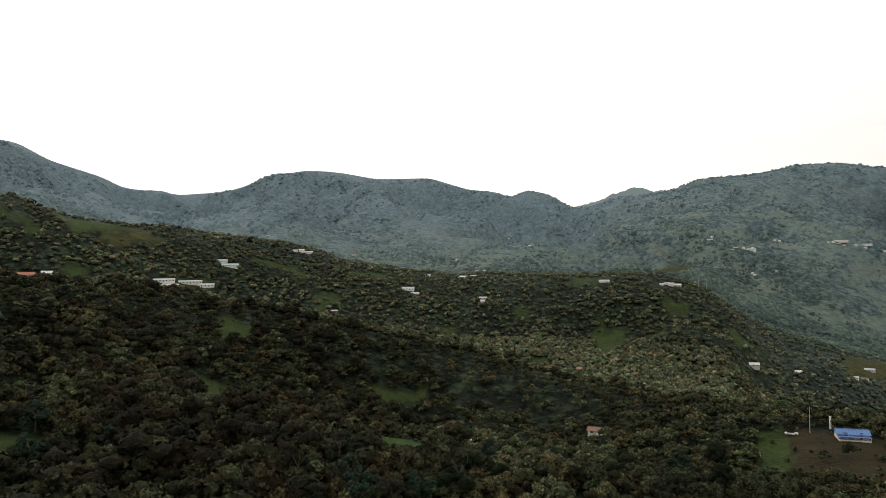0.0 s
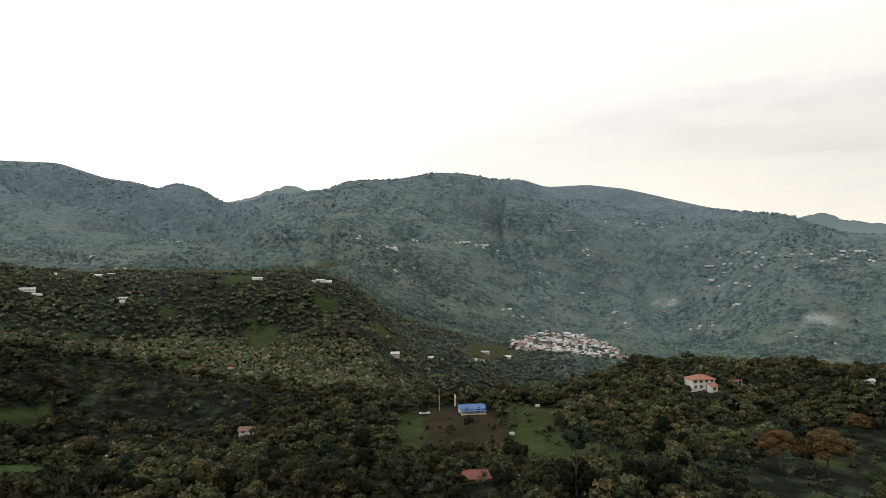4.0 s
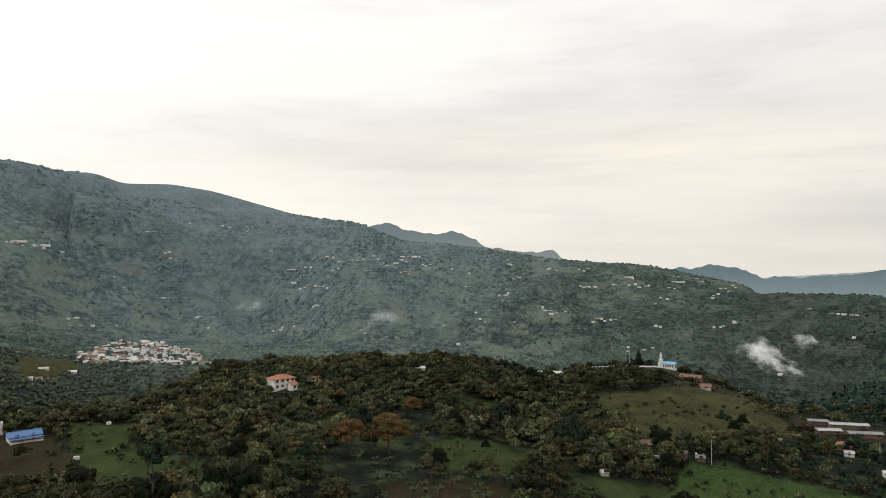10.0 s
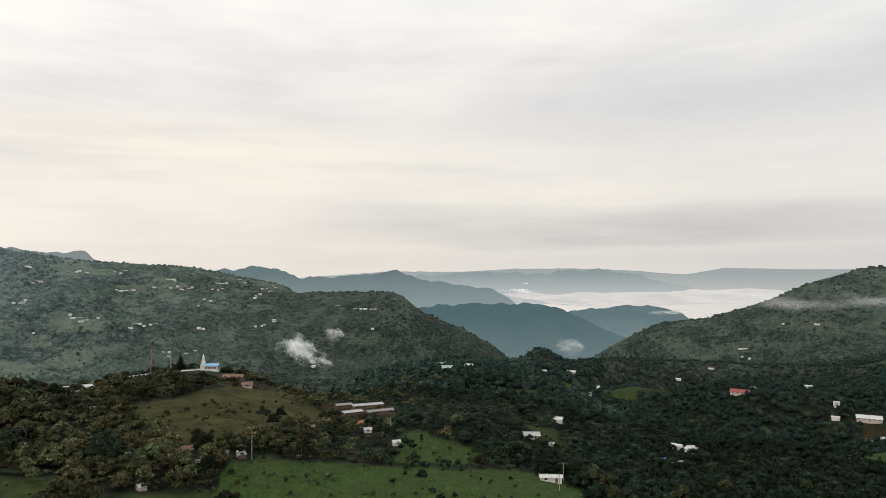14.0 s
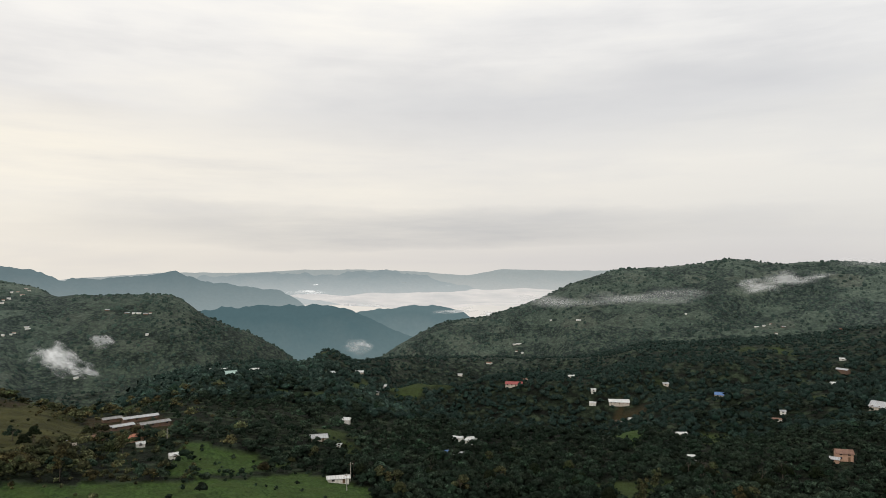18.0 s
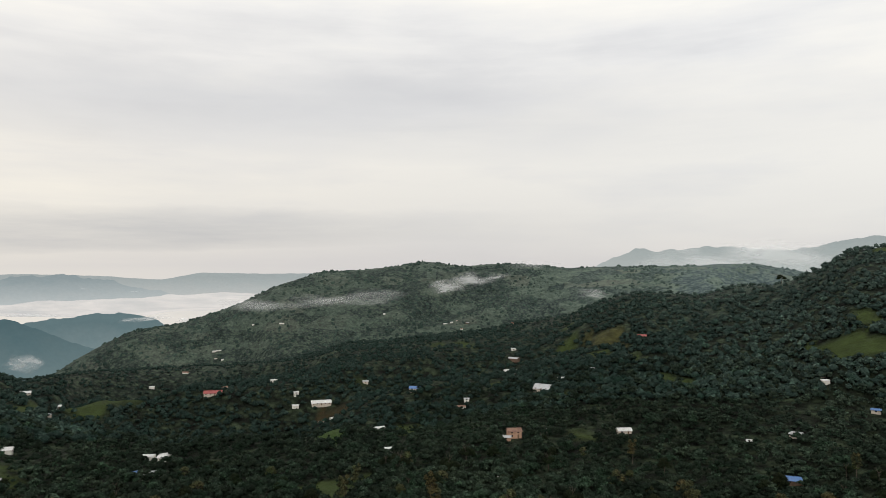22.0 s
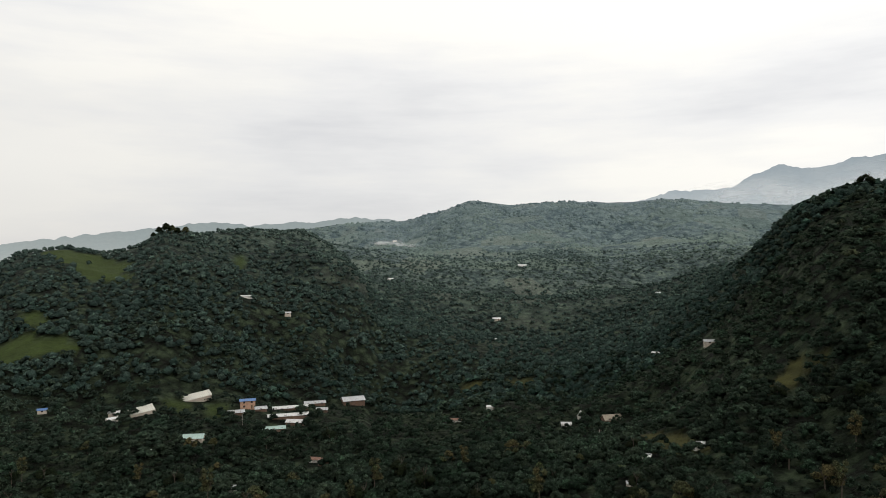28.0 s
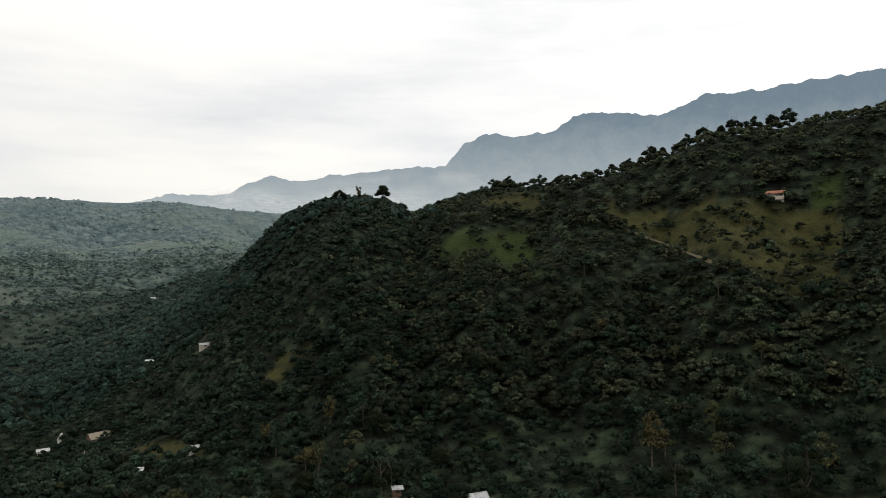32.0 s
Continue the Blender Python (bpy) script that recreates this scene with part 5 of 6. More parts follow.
mast(76.0, 436, 13, False)
mast(20.1, 964, 17, False)
mast(20.7, 1016, 14, False)


def utility_pole(b, r, tall, mat=POLE, arm=True):
    root = new("utility_pole")
    root.matrix_world = stand(b, r, 20)
    bm = bmesh.new()
    tube(bm, (0, 0, -1), (0, 0, tall), 0.16, 0.11, 8)
    part("shaft", bm, mat, root)
    if arm:
        bm = bmesh.new()
        box(bm, -0.8, -0.06, tall - 0.7, 0.8, 0.06, tall - 0.58)
        arm_ob = part("crossarm", bm, WOOD, root)
        for x in (-0.7, 0.0, 0.7):
            bm = bmesh.new()
            tube(bm, (x, 0, tall - 0.58), (x, 0, tall - 0.4), 0.05, 0.03, 6)
            part("insulator", bm, WHITE, arm_ob)
    tagged(root, "weathered pale utility pole on the hillside", "pole", "utility poles")


for b, r, tall in ((27.5, 261, 8.5), (50.95, 298, 6.5), (82.0, 238, 8.0), (106.7, 245, 6.0), (81.4, 238, 3.0), (93.0, 302, 8), (66.0, 399, 8), (107.0, 262, 7), (184, 373, 7), (212.6, 305, 7)):
    utility_pole(b, r, tall, POLE, tall > 5)
for b, r, tall in ((28.8, 266, 4.0), (3.6, 280, 3.2), (2.1, 231, 3.4), (80.9, 239, 2.0)):
    bm = bmesh.new()
    tube(bm, (0, 0, -0.8), (0, 0, tall), 0.33, 0.33, 12)
    tube(bm, (0, 0, tall), (0, 0, tall + 0.15), 0.42, 0.3, 12)
    me = bpy.data.meshes.new("white_pillar")
    bm.to_mesh(me)
    me.materials.append(WHITE)
    ob = new("white_pillar", me)
    ob.matrix_world = stand(b, r, 0, 0, 1.5)
    tagged(ob, "white plastered pillar standing in a clearing", "pillar")


def water_tank(b, r):
    root = new("water_tank")
    root.matrix_world = stand(b, r, 12, 0, 2)
    bm = bmesh.new()
    box(bm, -0.8, -0.5, 0.35, 0.8, 0.5, 1.25)
    bmesh.ops.bevel(bm, geom=bm.edges[:], offset=0.06, segments=2, affect="EDGES")
    part("tank", bm, WHITE, root)
    for x in (-0.6, 0.6):
        for y in (-0.35, 0.35):
            bm = bmesh.new()
            box(bm, x - 0.06, y - 0.06, -0.5, x + 0.06, y + 0.06, 0.36)
            part("leg", bm, WOOD, root)
    tagged(root, "small white water tank on wooden legs", "tank")


for b, r in ((35.5, 274), (24.0, 246), (24.1, 212), (33.4, 232), (78.0, 233), (75.2, 436)):
    water_tank(b, r)


def parked_car(b, r, turn, paint, label):
    root = new("car")
    root.matrix_world = stand(b, r, turn, 0.35, 3)
    bm = bmesh.new()
    box(bm, -2.0, -0.8, 0.0, 2.0, 0.8, 0.55)
    bmesh.ops.bevel(bm, geom=bm.edges[:], offset=0.12, segments=2, affect="EDGES")
    part("body", bm, paint, root)
    bm = bmesh.new()
    box(bm, -1.3, -0.7, 0.5, 0.9, 0.7, 1.1)
    bmesh.ops.bevel(bm, geom=bm.edges[:], offset=0.2, segments=2, affect="EDGES")
    part("cabin", bm, GLASS, root)
    for x in (-1.25, 1.25):
        for y in (-0.75, 0.75):
            bm = bmesh.new()
            tube(bm, (x, y - 0.1, 0.0), (x, y + 0.1, 0.0), 0.34, None, 14)
            part("wheel", bm, WOOD, root)
    tagged(root, label, "car")


parked_car(26.3, 260, 10, WHITE, "pale car parked beside the ploughed field")
parked_car(29.2, 259, -20, GLASS, "dark car parked by the blue-roofed farmhouse")


# ---- single trees ----
def limbs_mesh(rng, tall, fork, girth, spread):
    bm = bmesh.new()
    p = Vector((0, 0, -0.6))
    q = Vector((rng.uniform(-0.2, 0.2), rng.uniform(-0.2, 0.2), tall * fork))
    tube(bm, p, q, girth, girth * 0.65, 8)
    for k in range(5):
        a = k * 1.26 + rng.uniform(-0.4, 0.4)
        e = q + Vector((math.cos(a) * spread * rng.uniform(0.4, 0.8), math.sin(a) * spread * rng.uniform(0.4, 0.8), tall * rng.uniform(0.12, 0.26)))
        tube(bm, q - Vector((0, 0, 0.15)), e, girth * 0.42, girth * 0.15, 5)
        f = e + Vector((rng.uniform(-0.8, 0.8), rng.uniform(-0.8, 0.8), rng.uniform(0.4, 1.2)))
        tube(bm, e, f, girth * 0.16, girth * 0.05, 4)
    me = bpy.data.meshes.new("trunk")
    bm.to_mesh(me)
    bm.free()
    me.materials.append(BARK)
    return me


def leaf_faces(rng, lobes, count, size):
    """Leaf clumps as single bent leaves over lobes (x, y, z, wide, high)."""
    lobes = np.array(lobes)
    share = lobes[:, 3] ** 2
    pick = rng.choice(len(lobes), count, p=share / share.sum())
    d = rng.normal(size=(count, 3))
    d /= np.linalg.norm(d, axis=1)[:, None]
    d[:, 2] = np.abs(d[:, 2]) * 1.15 - 0.3
    reach = rng.uniform(0.72, 1.08, count)[:, None]
    c = lobes[pick, :3] + d * reach * np.stack([lobes[pick, 3], lobes[pick, 3], lobes[pick, 4]], -1)
    nrm = d + np.array([0, 0, 0.35]) + rng.normal(size=(count, 3)) * 0.45
    nrm /= np.linalg.norm(nrm, axis=1)[:, None]
    u = np.cross(nrm, rng.normal(size=(count, 3)))
    u /= np.linalg.norm(u, axis=1)[:, None]
    v = np.cross(nrm, u)
    s = size * rng.uniform(0.6, 1.4, count)[:, None]
    w = s * rng.uniform(0.55, 0.95, count)[:, None]
    soft = d * 0.75 + np.array([0, 0, 0.20]) + rng.normal(size=(count, 3)) * 0.09
    return np.stack([c + u * s, c - u * s * 0.6 + v * w - nrm * s * 0.2, c - u * s * 0.6 - v * w - nrm * s * 0.2], 1), soft / np.linalg.norm(soft, axis=1)[:, None]


def lump_faces(rng, lobes, sides):
    """Rounded, uneven masses of foliage over lobes (x, y, z, wide, high): triangles and their shading normals."""
    tris, soft = [], []
    mid = np.array([0.0, 0.0, np.mean([lobe[2] for lobe in lobes]) - 0.25])
    for x, y, z, wide, high in lobes:
        pts = []
        for level, girth in ((-0.5, 0.72), (0.3, 0.88)):
            for k in range(sides):
                a = (k + 0.5 * (level > 0)) * 2 * math.pi / sides + rng.uniform(-0.25, 0.25)
                q = girth * rng.uniform(0.68, 1.25)
                pts.append((x + q * wide * math.cos(a), y + q * wide * math.sin(a), z + (level + rng.uniform(-0.14, 0.14)) * high))
        pts.append((x, y, z + high * rng.uniform(0.9, 1.1)))
        pts = np.array(pts)
        out = (pts - np.array([x, y, z])) / np.array([wide, wide, high]) + 0.55 * (pts - mid) + np.array([0, 0, 0.12])
        out /= np.linalg.norm(out, axis=1)[:, None]
        n = sides
        faces = []
        for k in range(n):
            j = (k + 1) % n
            faces += [(k, j, n + k), (j, n + j, n + k), (n + k, n + j, 2 * n)]
        tris.append(pts[np.array(faces)])
        soft.append(out[np.array(faces)])
    return np.concatenate(tris), np.concatenate(soft)


def full_crown(rng, lobes, sides, leaves, size):
    """A heart of foliage with shade painted in, under a ragged coat of leaves: triangles, normals and how light each
    one is.
    """
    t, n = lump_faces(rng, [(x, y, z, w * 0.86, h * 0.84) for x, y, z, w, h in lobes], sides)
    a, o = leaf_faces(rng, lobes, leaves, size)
    # low tint on the heart stands for the shade inside the crown
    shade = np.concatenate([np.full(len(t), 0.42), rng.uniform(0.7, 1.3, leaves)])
    return np.concatenate([t, a]), np.concatenate([n, np.repeat(o[:, None], 3, axis=1)]), shade


def soften(me, normals):
    """Shade the leaves as rounded clumps."""
    a = me.attributes.new("custom_normal", "FLOAT_VECTOR", "POINT")
    a.data.foreach_set("vector", np.ascontiguousarray(normals, np.float32).ravel())


def crown_mesh(rng, lobes, count, size, mat):
    t, soft, shade = full_crown(rng, lobes, 6, count, size * 0.8)
    me = mesh_from("crown", t.reshape(-1, 3), np.arange(len(t) * 3).reshape(-1, 3), mat, True)
    tint = me.attributes.new("tint", "FLOAT", "POINT")
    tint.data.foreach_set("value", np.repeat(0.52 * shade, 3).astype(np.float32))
    soften(me, soft.reshape(-1, 3))
    return me


def broad(rng, tall, wide):
    """A spreading crown: one mass on top and others round it."""
    lobes = [(0, 0, tall * rng.uniform(0.70, 0.80), wide * rng.uniform(0.24, 0.32), tall * rng.uniform(0.15, 0.22))]
    first = rng.uniform(0, 6.28)
    for k in range(3):
        a, q = first + k * 2.09 + rng.uniform(-0.4, 0.4), wide * rng.uniform(0.18, 0.30)
        lobes.append((q * math.cos(a), q * math.sin(a), tall * rng.uniform(0.50, 0.68), wide * rng.uniform(0.18, 0.27), tall * rng.uniform(0.12, 0.19)))
    return lobes


def single(rng, tall, wide):
    return [(0, 0, tall * 0.52, wide * rng.uniform(0.36, 0.46), tall * rng.uniform(0.30, 0.40))]


def umbrella(rng, tall, wide):
    """Flat tiers of foliage, as shade trees carry them."""
    lobes = []
    for k in range(9):
        a, q = rng.uniform(0, 6.28), wide * 0.36 * math.sqrt(rng.uniform(0, 1))
        z = tall * (0.86 - 0.42 * (q / (wide * 0.36)) ** 2 - rng.uniform(0, 0.2))
        s = wide * rng.uniform(0.14, 0.22)
        lobes.append((q * math.cos(a), q * math.sin(a), z, s, s * rng.uniform(0.75, 1.05)))
    return lobes


def slender(rng, tall, wide):
    return [(rng.uniform(-0.2, 0.2) * wide, rng.uniform(-0.2, 0.2) * wide, tall * (0.45 + 0.06 * k), wide * (0.26 - 0.014 * k) * rng.uniform(0.8, 1.2), wide * 0.22) for k in range(9)]


def dome(rng, tall, wide):
    lobes = [(0, 0, tall * 0.6, wide * 0.28, tall * 0.26)]
    for k in range(16):
        a, q = k * 2.4, wide * 0.33 * math.sqrt((k + 0.5) / 16.0)
        z = tall * (0.84 - 0.42 * (q / (wide * 0.33)) ** 2)
        lobes.append((q * math.cos(a), q * math.sin(a), z + rng.uniform(-0.03, 0.03) * tall, wide * 0.15, tall * 0.11))
    return lobes


def spire(rng, tall, wide):
    return [(0, 0, tall * (0.2 + 0.085 * k), wide * 0.5 * (1 - 0.1 * k), tall * 0.06) for k in range(9)]


def tree_model(seed, form, tall, wide, leaves, size, mat, fork, girth, label, category="tree"):
    rng, prng = np.random.RandomState(seed), random.Random(seed)
    root = new("tree")
    part("trunk", limbs_mesh(prng, tall, fork, girth, wide * 0.3), BARK, root)
    part("crown", crown_mesh(rng, form(rng, tall, wide), leaves, size, mat), mat, root)
    return tagged(root, label, category)


BLOSSOM = leaf_material("orange_brown_leaves", (0.060, 0.044, 0.020), (0.270, 0.150, 0.066))
PALE_LEAF = leaf_material("pale_leaves", (0.030, 0.036, 0.016), (0.095, 0.098, 0.048))
WEST_LEAF = leaf_material("dull_green_leaves", (0.011, 0.015, 0.009), (0.115, 0.142, 0.082), 0.4)
BROW_LEAF = leaf_material("dark_browned_leaves", (0.008, 0.008, 0.005), (0.080, 0.082, 0.040), 0.7)
DARK_LEAF = leaf_material("dark_leaves", (0.007, 0.011, 0.006), (0.028, 0.038, 0.016))
MODELS = [
    tree_model(1, umbrella, 9.0, 9.5, 700, 0.4, LEAF, 0.5, 0.24, "spreading green shade tree with tiered foliage"),
    tree_model(2, umbrella, 8.0, 8.0, 620, 0.38, WARM_LEAF, 0.45, 0.2, "spreading green shade tree with tiered foliage"),
    tree_model(3, dome, 8.5, 7.5, 660, 0.36, DARK_LEAF, 0.4, 0.25, "dense dark green round-crowned tree"),
    tree_model(4, slender, 13.0, 6.5, 560, 0.38, WARM_LEAF, 0.4, 0.2, "tall slender tree with a thin pale trunk"),
    tree_model(5, dome, 6.5, 6.0, 520, 0.33, PALE_LEAF, 0.35, 0.18, "pale grey-green bushy tree"),
    tree_model(6, umbrella, 11.0, 8.5, 620, 0.38, DARK_LEAF, 0.55, 0.24, "tall dark shade tree with a flat crown"),
]
ORANGE = tree_model(7, dome, 13.0, 15.5, 3600, 0.36, BLOSSOM, 0.3, 0.4, "broad flowering tree with an orange-brown crown")
FIR = tree_model(8, spire, 12.0, 7.0, 700, 0.5, DARK_LEAF, 0.6, 0.25, "dark conifer with a pointed crown beside the chapel")
ORANGE.matrix_world = stand(56.6, 204, 0)
FIR.matrix_world = stand(76.7, 417, 0)
copy_thing(ORANGE, stand(53.5, 203, 130) @ Matrix.Scale(0.88, 4))
c = copy_thing(ORANGE, stand(58.5, 268, 60))
c.scale = (0.62, 0.62, 0.62)
for b, r, _ in ((53.5, 203, 0), (56.6, 204, 0), (58.5, 268, 0)):
    p = at(b, r)
    YARDS.append((p.x, p.y, 8.0))
    YARDS.append((p.x * 0.94, p.y * 0.94, 8.0))
    YARDS.append((p.x * 0.88, p.y * 0.88, 6.0))


def plant(model, b, r, size=1.0, turn=0.0):
    c = copy_thing(MODELS[model], stand(b, r, turn))
    c.scale = (size, size, size)
    return c


for k, m in enumerate(MODELS):
    m.matrix_world = stand((38.5, 43.5, 62.0, 41.6, 17.8, 66.5)[k], (205, 196, 240, 188, 250, 262)[k], 40 * k)
# trees that stand out on the crest of the western hill and on other brows
for b, r, m, s in ((235.0, 462, 2, 1.7), (231.6, 458, 5, 1.2), (233.0, 460, 3, 0.9), (236.6, 465, 5, 0.8), (244.1, 440, 5, 0.95), (245.3, 440, 0, 0.9), (248.0, 425, 0, 0.9), (249.6, 424, 5, 0.8),
                   (252.5, 424, 5, 0.7), (253.6, 424, 2, 0.8), (254.9, 424, 0, 0.8), (256.5, 424, 5, 1.2), (257.5, 424, 2, 0.8), (259.4, 424, 0, 0.9), (260.6, 424, 5, 1.1), (261.8, 424, 2, 0.9), (262.7, 424, 5, 1.2),
                   (264.0, 424, 0, 1.1), (265.2, 424, 5, 1.1), (266.5, 424, 0, 1.3), (241.3, 312, 3, 0.95), (251.3, 285, 0, 1.15), (238.1, 232, 2, 1.1), (246.8, 300, 4, 1.0), (243.0, 236, 4, 1.2), (164.4, 835, 5, 1.3),
                   (178.0, 770, 2, 1.3), (178.5, 770, 2, 1.7), (178.9, 772, 4, 2.0), (179.3, 775, 2, 1.3), (179.9, 790, 4, 1.7), (177.6, 770, 2, 1.0), (334.0, 740, 2, 1.8), (331.4, 352, 0, 1.2), (21.0, 232, 2, 1.3), (82.9, 300, 0, 0.7), (84.2, 300, 2, 0.8), (83.6, 285, 2, 0.8), (107.8, 262, 2, 0.9),
                   (79.0, 262, 4, 0.5), (81.6, 318, 4, 0.5), (64.5, 215, 2, 0.5), (13.0, 318, 3, 1.0), (344.5, 960, 2, 1.6), (346.5, 960, 5, 1.6), (325, 300, 0, 1.1), (68.2, 372, 2, 1.0), (66.8, 372, 0, 1.0)):
    plant(m, b, r, s, b * 37 % 360)
tree_rng = random.Random(21)
planted = 0
for _ in range(4000):
    b = tree_rng.uniform(0, 360)
    low = float(along(NEAR_GROUND, 1, b))
    r = low * 0.96 + tree_rng.random() ** 1.5 * 95
    if 276 < b < 322:
        continue
    x, y = r * math.sin(radians(b)), r * math.cos(radians(b))
    if cover_of(np.array([x]), np.array([y])).sum() > 0.3 or any((x - u) ** 2 + (y - v) ** 2 < q * q for u, v, q in YARDS):
        continue
    plant(tree_rng.choice([0, 0, 1, 1, 2, 2, 3, 4, 5, 5]), b, r, tree_rng.uniform(0.7, 1.15), tree_rng.uniform(0, 360))
    planted += 1
    if planted == 290:
        break


# ---- banana plants ----
BANANA = leaf_material("banana_leaves", (0.055, 0.072, 0.036), (0.170, 0.200, 0.115))


def banana_model():
    root = new("banana_plant")
    bm = bmesh.new()
    tube(bm, (0, 0, -0.4), (0, 0, 2.0), 0.16, 0.1, 7)
    part("stem", bm, BANANA, root)
    rng = random.Random(3)
    for k in range(6):
        a = k * 1.05 + rng.uniform(-0.25, 0.25)
        rise, reach = rng.uniform(0.5, 1.5), rng.uniform(1.5, 2.3)
        bm = bmesh.new()
        rows = []
        for s in range(6):
            u = s / 5.0
            out, z = reach * u, 1.9 + rise * math.sin(u * 2.4) * 1.1
            half = 0.34 * math.sin(math.pi * min(1, 0.12 + u * 0.88)) + 0.03
            c = Vector((math.cos(a) * out, math.sin(a) * out, z))
            side = Vector((-math.sin(a), math.cos(a), 0)) * half
            rows.append((bm.verts.new(c + side - Vector((0, 0, half * 0.35))), bm.verts.new(c), bm.verts.new(c - side - Vector((0, 0, half * 0.35)))))
        for lo, hi in zip(rows, rows[1:]):
            bm.faces.new((lo[0], lo[1], hi[1], hi[0]))
            bm.faces.new((lo[1], lo[2], hi[2], hi[1]))
        part("leaf", bm, BANANA, root)
    return tagged(root, "banana plant with long pale arching leaves", "banana plant", "banana plants")


banana = banana_model()
banana.matrix_world = stand(55.0, 215, 0)
brng = random.Random(5)
for b0, b1, r0, r1, count in ((0, 10, 186, 238, 34), (10, 22, 180, 262, 34), (27, 36, 160, 172, 12), (44, 58, 178, 272, 60), (58, 70, 200, 262, 22), (55, 67, 160, 188, 44), (22, 26, 250, 268, 5), (208, 220, 235, 300, 8), (338, 356, 190, 260, 6), (18, 24, 255, 268, 6)):
    for _ in range(count):
        b, r = brng.uniform(b0, b1), brng.uniform(r0, r1)
        c = copy_thing(banana, stand(b, r, brng.uniform(0, 360), 0, 1.6))
        s = brng.uniform(0.55, 0.95)
        c.scale = (s, s, s)


# ---- woods ----
def sight():
    """For each cell of the land, how far a tall thing on it shows to the camera over the ground before it, in degrees.
    """
    e = np.degrees(np.arctan2(LAND_H - EYE, GRID_R[None]))
    top = np.maximum.accumulate(e, axis=1)
    return e + np.degrees(9.0 / GRID_R[None]) - top


CLEAR = sight()
YARD = np.array(YARDS)


def clear(x, y):
    b = np.round((np.degrees(np.arctan2(x, y)) % 360) * BEARINGS / 360.0).astype(int) % BEARINGS
    r = np.clip(np.round(np.log(np.hypot(x, y) / 24.0) / math.log(4960.0 / 24.0) * (REACHES - 1)), 0, REACHES - 1).astype(int)
    ok = CLEAR[b, r] > 0
    for u, v, q in YARD:
        ok &= (x - u) ** 2 + (y - v) ** 2 > q * q
    return ok


def scatter(name, label, seed, want, r0, r1, heights, leaves, size, form, mat, lean=0.5, kinds=12, sides=5, stray=0.02, sector=(0, 360), girth=1.0):
    """Woods: want trees between two distances, thicker near by, only where the camera's view reaches the ground."""
    rng = np.random.RandomState(seed)
    count = int(want * 4)
    b = (rng.uniform(sector[0], sector[1], count) + rng.normal(size=count) * 3.5) % 360
    near = along(NEAR_GROUND, 1, b) * 0.93
    lo = np.maximum(r0, near)
    r = lo * (r1 / lo) ** (rng.uniform(0, 1, count) ** lean)
    x, y = r * np.sin(np.radians(b)), r * np.cos(np.radians(b))
    open_ground = cover_of(x, y).sum(1)
    thin = fractal(x, y, 90.0, 3, 77) * 0.45 + 0.85
    keep = clear(x, y) & ((open_ground < 0.3) | (rng.rand(count) < stray)) & (rng.rand(count) < thin) & ~((b > 277) & (b < 322))
    x, y = x[keep][:want], y[keep][:want]
    z = land(x, y)
    n = len(x)
    shapes = [full_crown(rng, form(rng, 1.0, 1.0), sides, leaves, size) for _ in range(kinds)]
    temps, softs, shades = (np.stack([a[k] for a in shapes]) for k in range(3))
    kind = rng.randint(kinds, size=n)
    turn = rng.uniform(0, 2 * np.pi, n)
    tall = rng.uniform(heights[0], heights[1], n) * (0.75 + 0.5 * rng.rand(n) ** 2)
    wide = girth * tall * rng.uniform(0.85, 1.25, n)
    q = temps[kind]
    c, s = np.cos(turn)[:, None, None], np.sin(turn)[:, None, None]
    wide, tall3 = wide[:, None, None], tall[:, None, None]
    vx = (q[..., 0] * c - q[..., 1] * s) * wide + x[:, None, None]
    vy = (q[..., 0] * s + q[..., 1] * c) * wide + y[:, None, None]
    vz = (q[..., 2] - 0.22) * tall3 + z[:, None, None]
    verts = np.stack([vx, vy, vz], -1).reshape(-1, 3)
    me = mesh_from(name, verts, np.arange(len(verts)).reshape(-1, 3), mat, True)
    o, many = softs[kind], temps.shape[1]
    soften(me, np.stack([o[..., 0] * c - o[..., 1] * s, o[..., 0] * s + o[..., 1] * c, o[..., 2]], -1).reshape(-1, 3))
    up = me.attributes.new("haze_tint", "FLOAT", "POINT")
    up.data.foreach_set("value", np.repeat(haze_tint_of(x, y), many * 3).astype(np.float32))
    tint = me.attributes.new("tint", "FLOAT", "POINT")
    hue = np.clip(rng.rand(n) ** 1.2 * 0.75 + 0.3 * (fractal(x, y, 80.0, 3, 83) * 0.7 + 0.5), 0, 1) * leaf_tone(x, y)
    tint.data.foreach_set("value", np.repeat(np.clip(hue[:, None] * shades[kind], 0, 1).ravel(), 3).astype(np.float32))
    return tagged(new(name, me), label, "forest", kind="stuff")


NORTH, SOUTH = (322, 452), (92, 277)
scatter("forest", "browned green woods on the slopes close by", 1, 1000, 120, 235, (5.0, 9.0), 170, 0.045, broad, WARM_LEAF, 0.8, sides=4, sector=NORTH)
scatter("forest", "dark green woods on the slopes close by", 5, 1600, 120, 300, (4.5, 8.5), 120, 0.05, broad, LEAF, 0.8, sides=4, sector=SOUTH)
scatter("forest", "browned green woods on the near hills", 6, 5200, 225, 480, (4.5, 9.0), 52, 0.07, broad, WARM_LEAF, 0.9, sides=4, sector=NORTH)
scatter("forest", "dark green woods on the near hills", 7, 7600, 225, 520, (4.5, 8.5), 32, 0.085, broad, LEAF, 0.9, sides=4, sector=(92, 238))
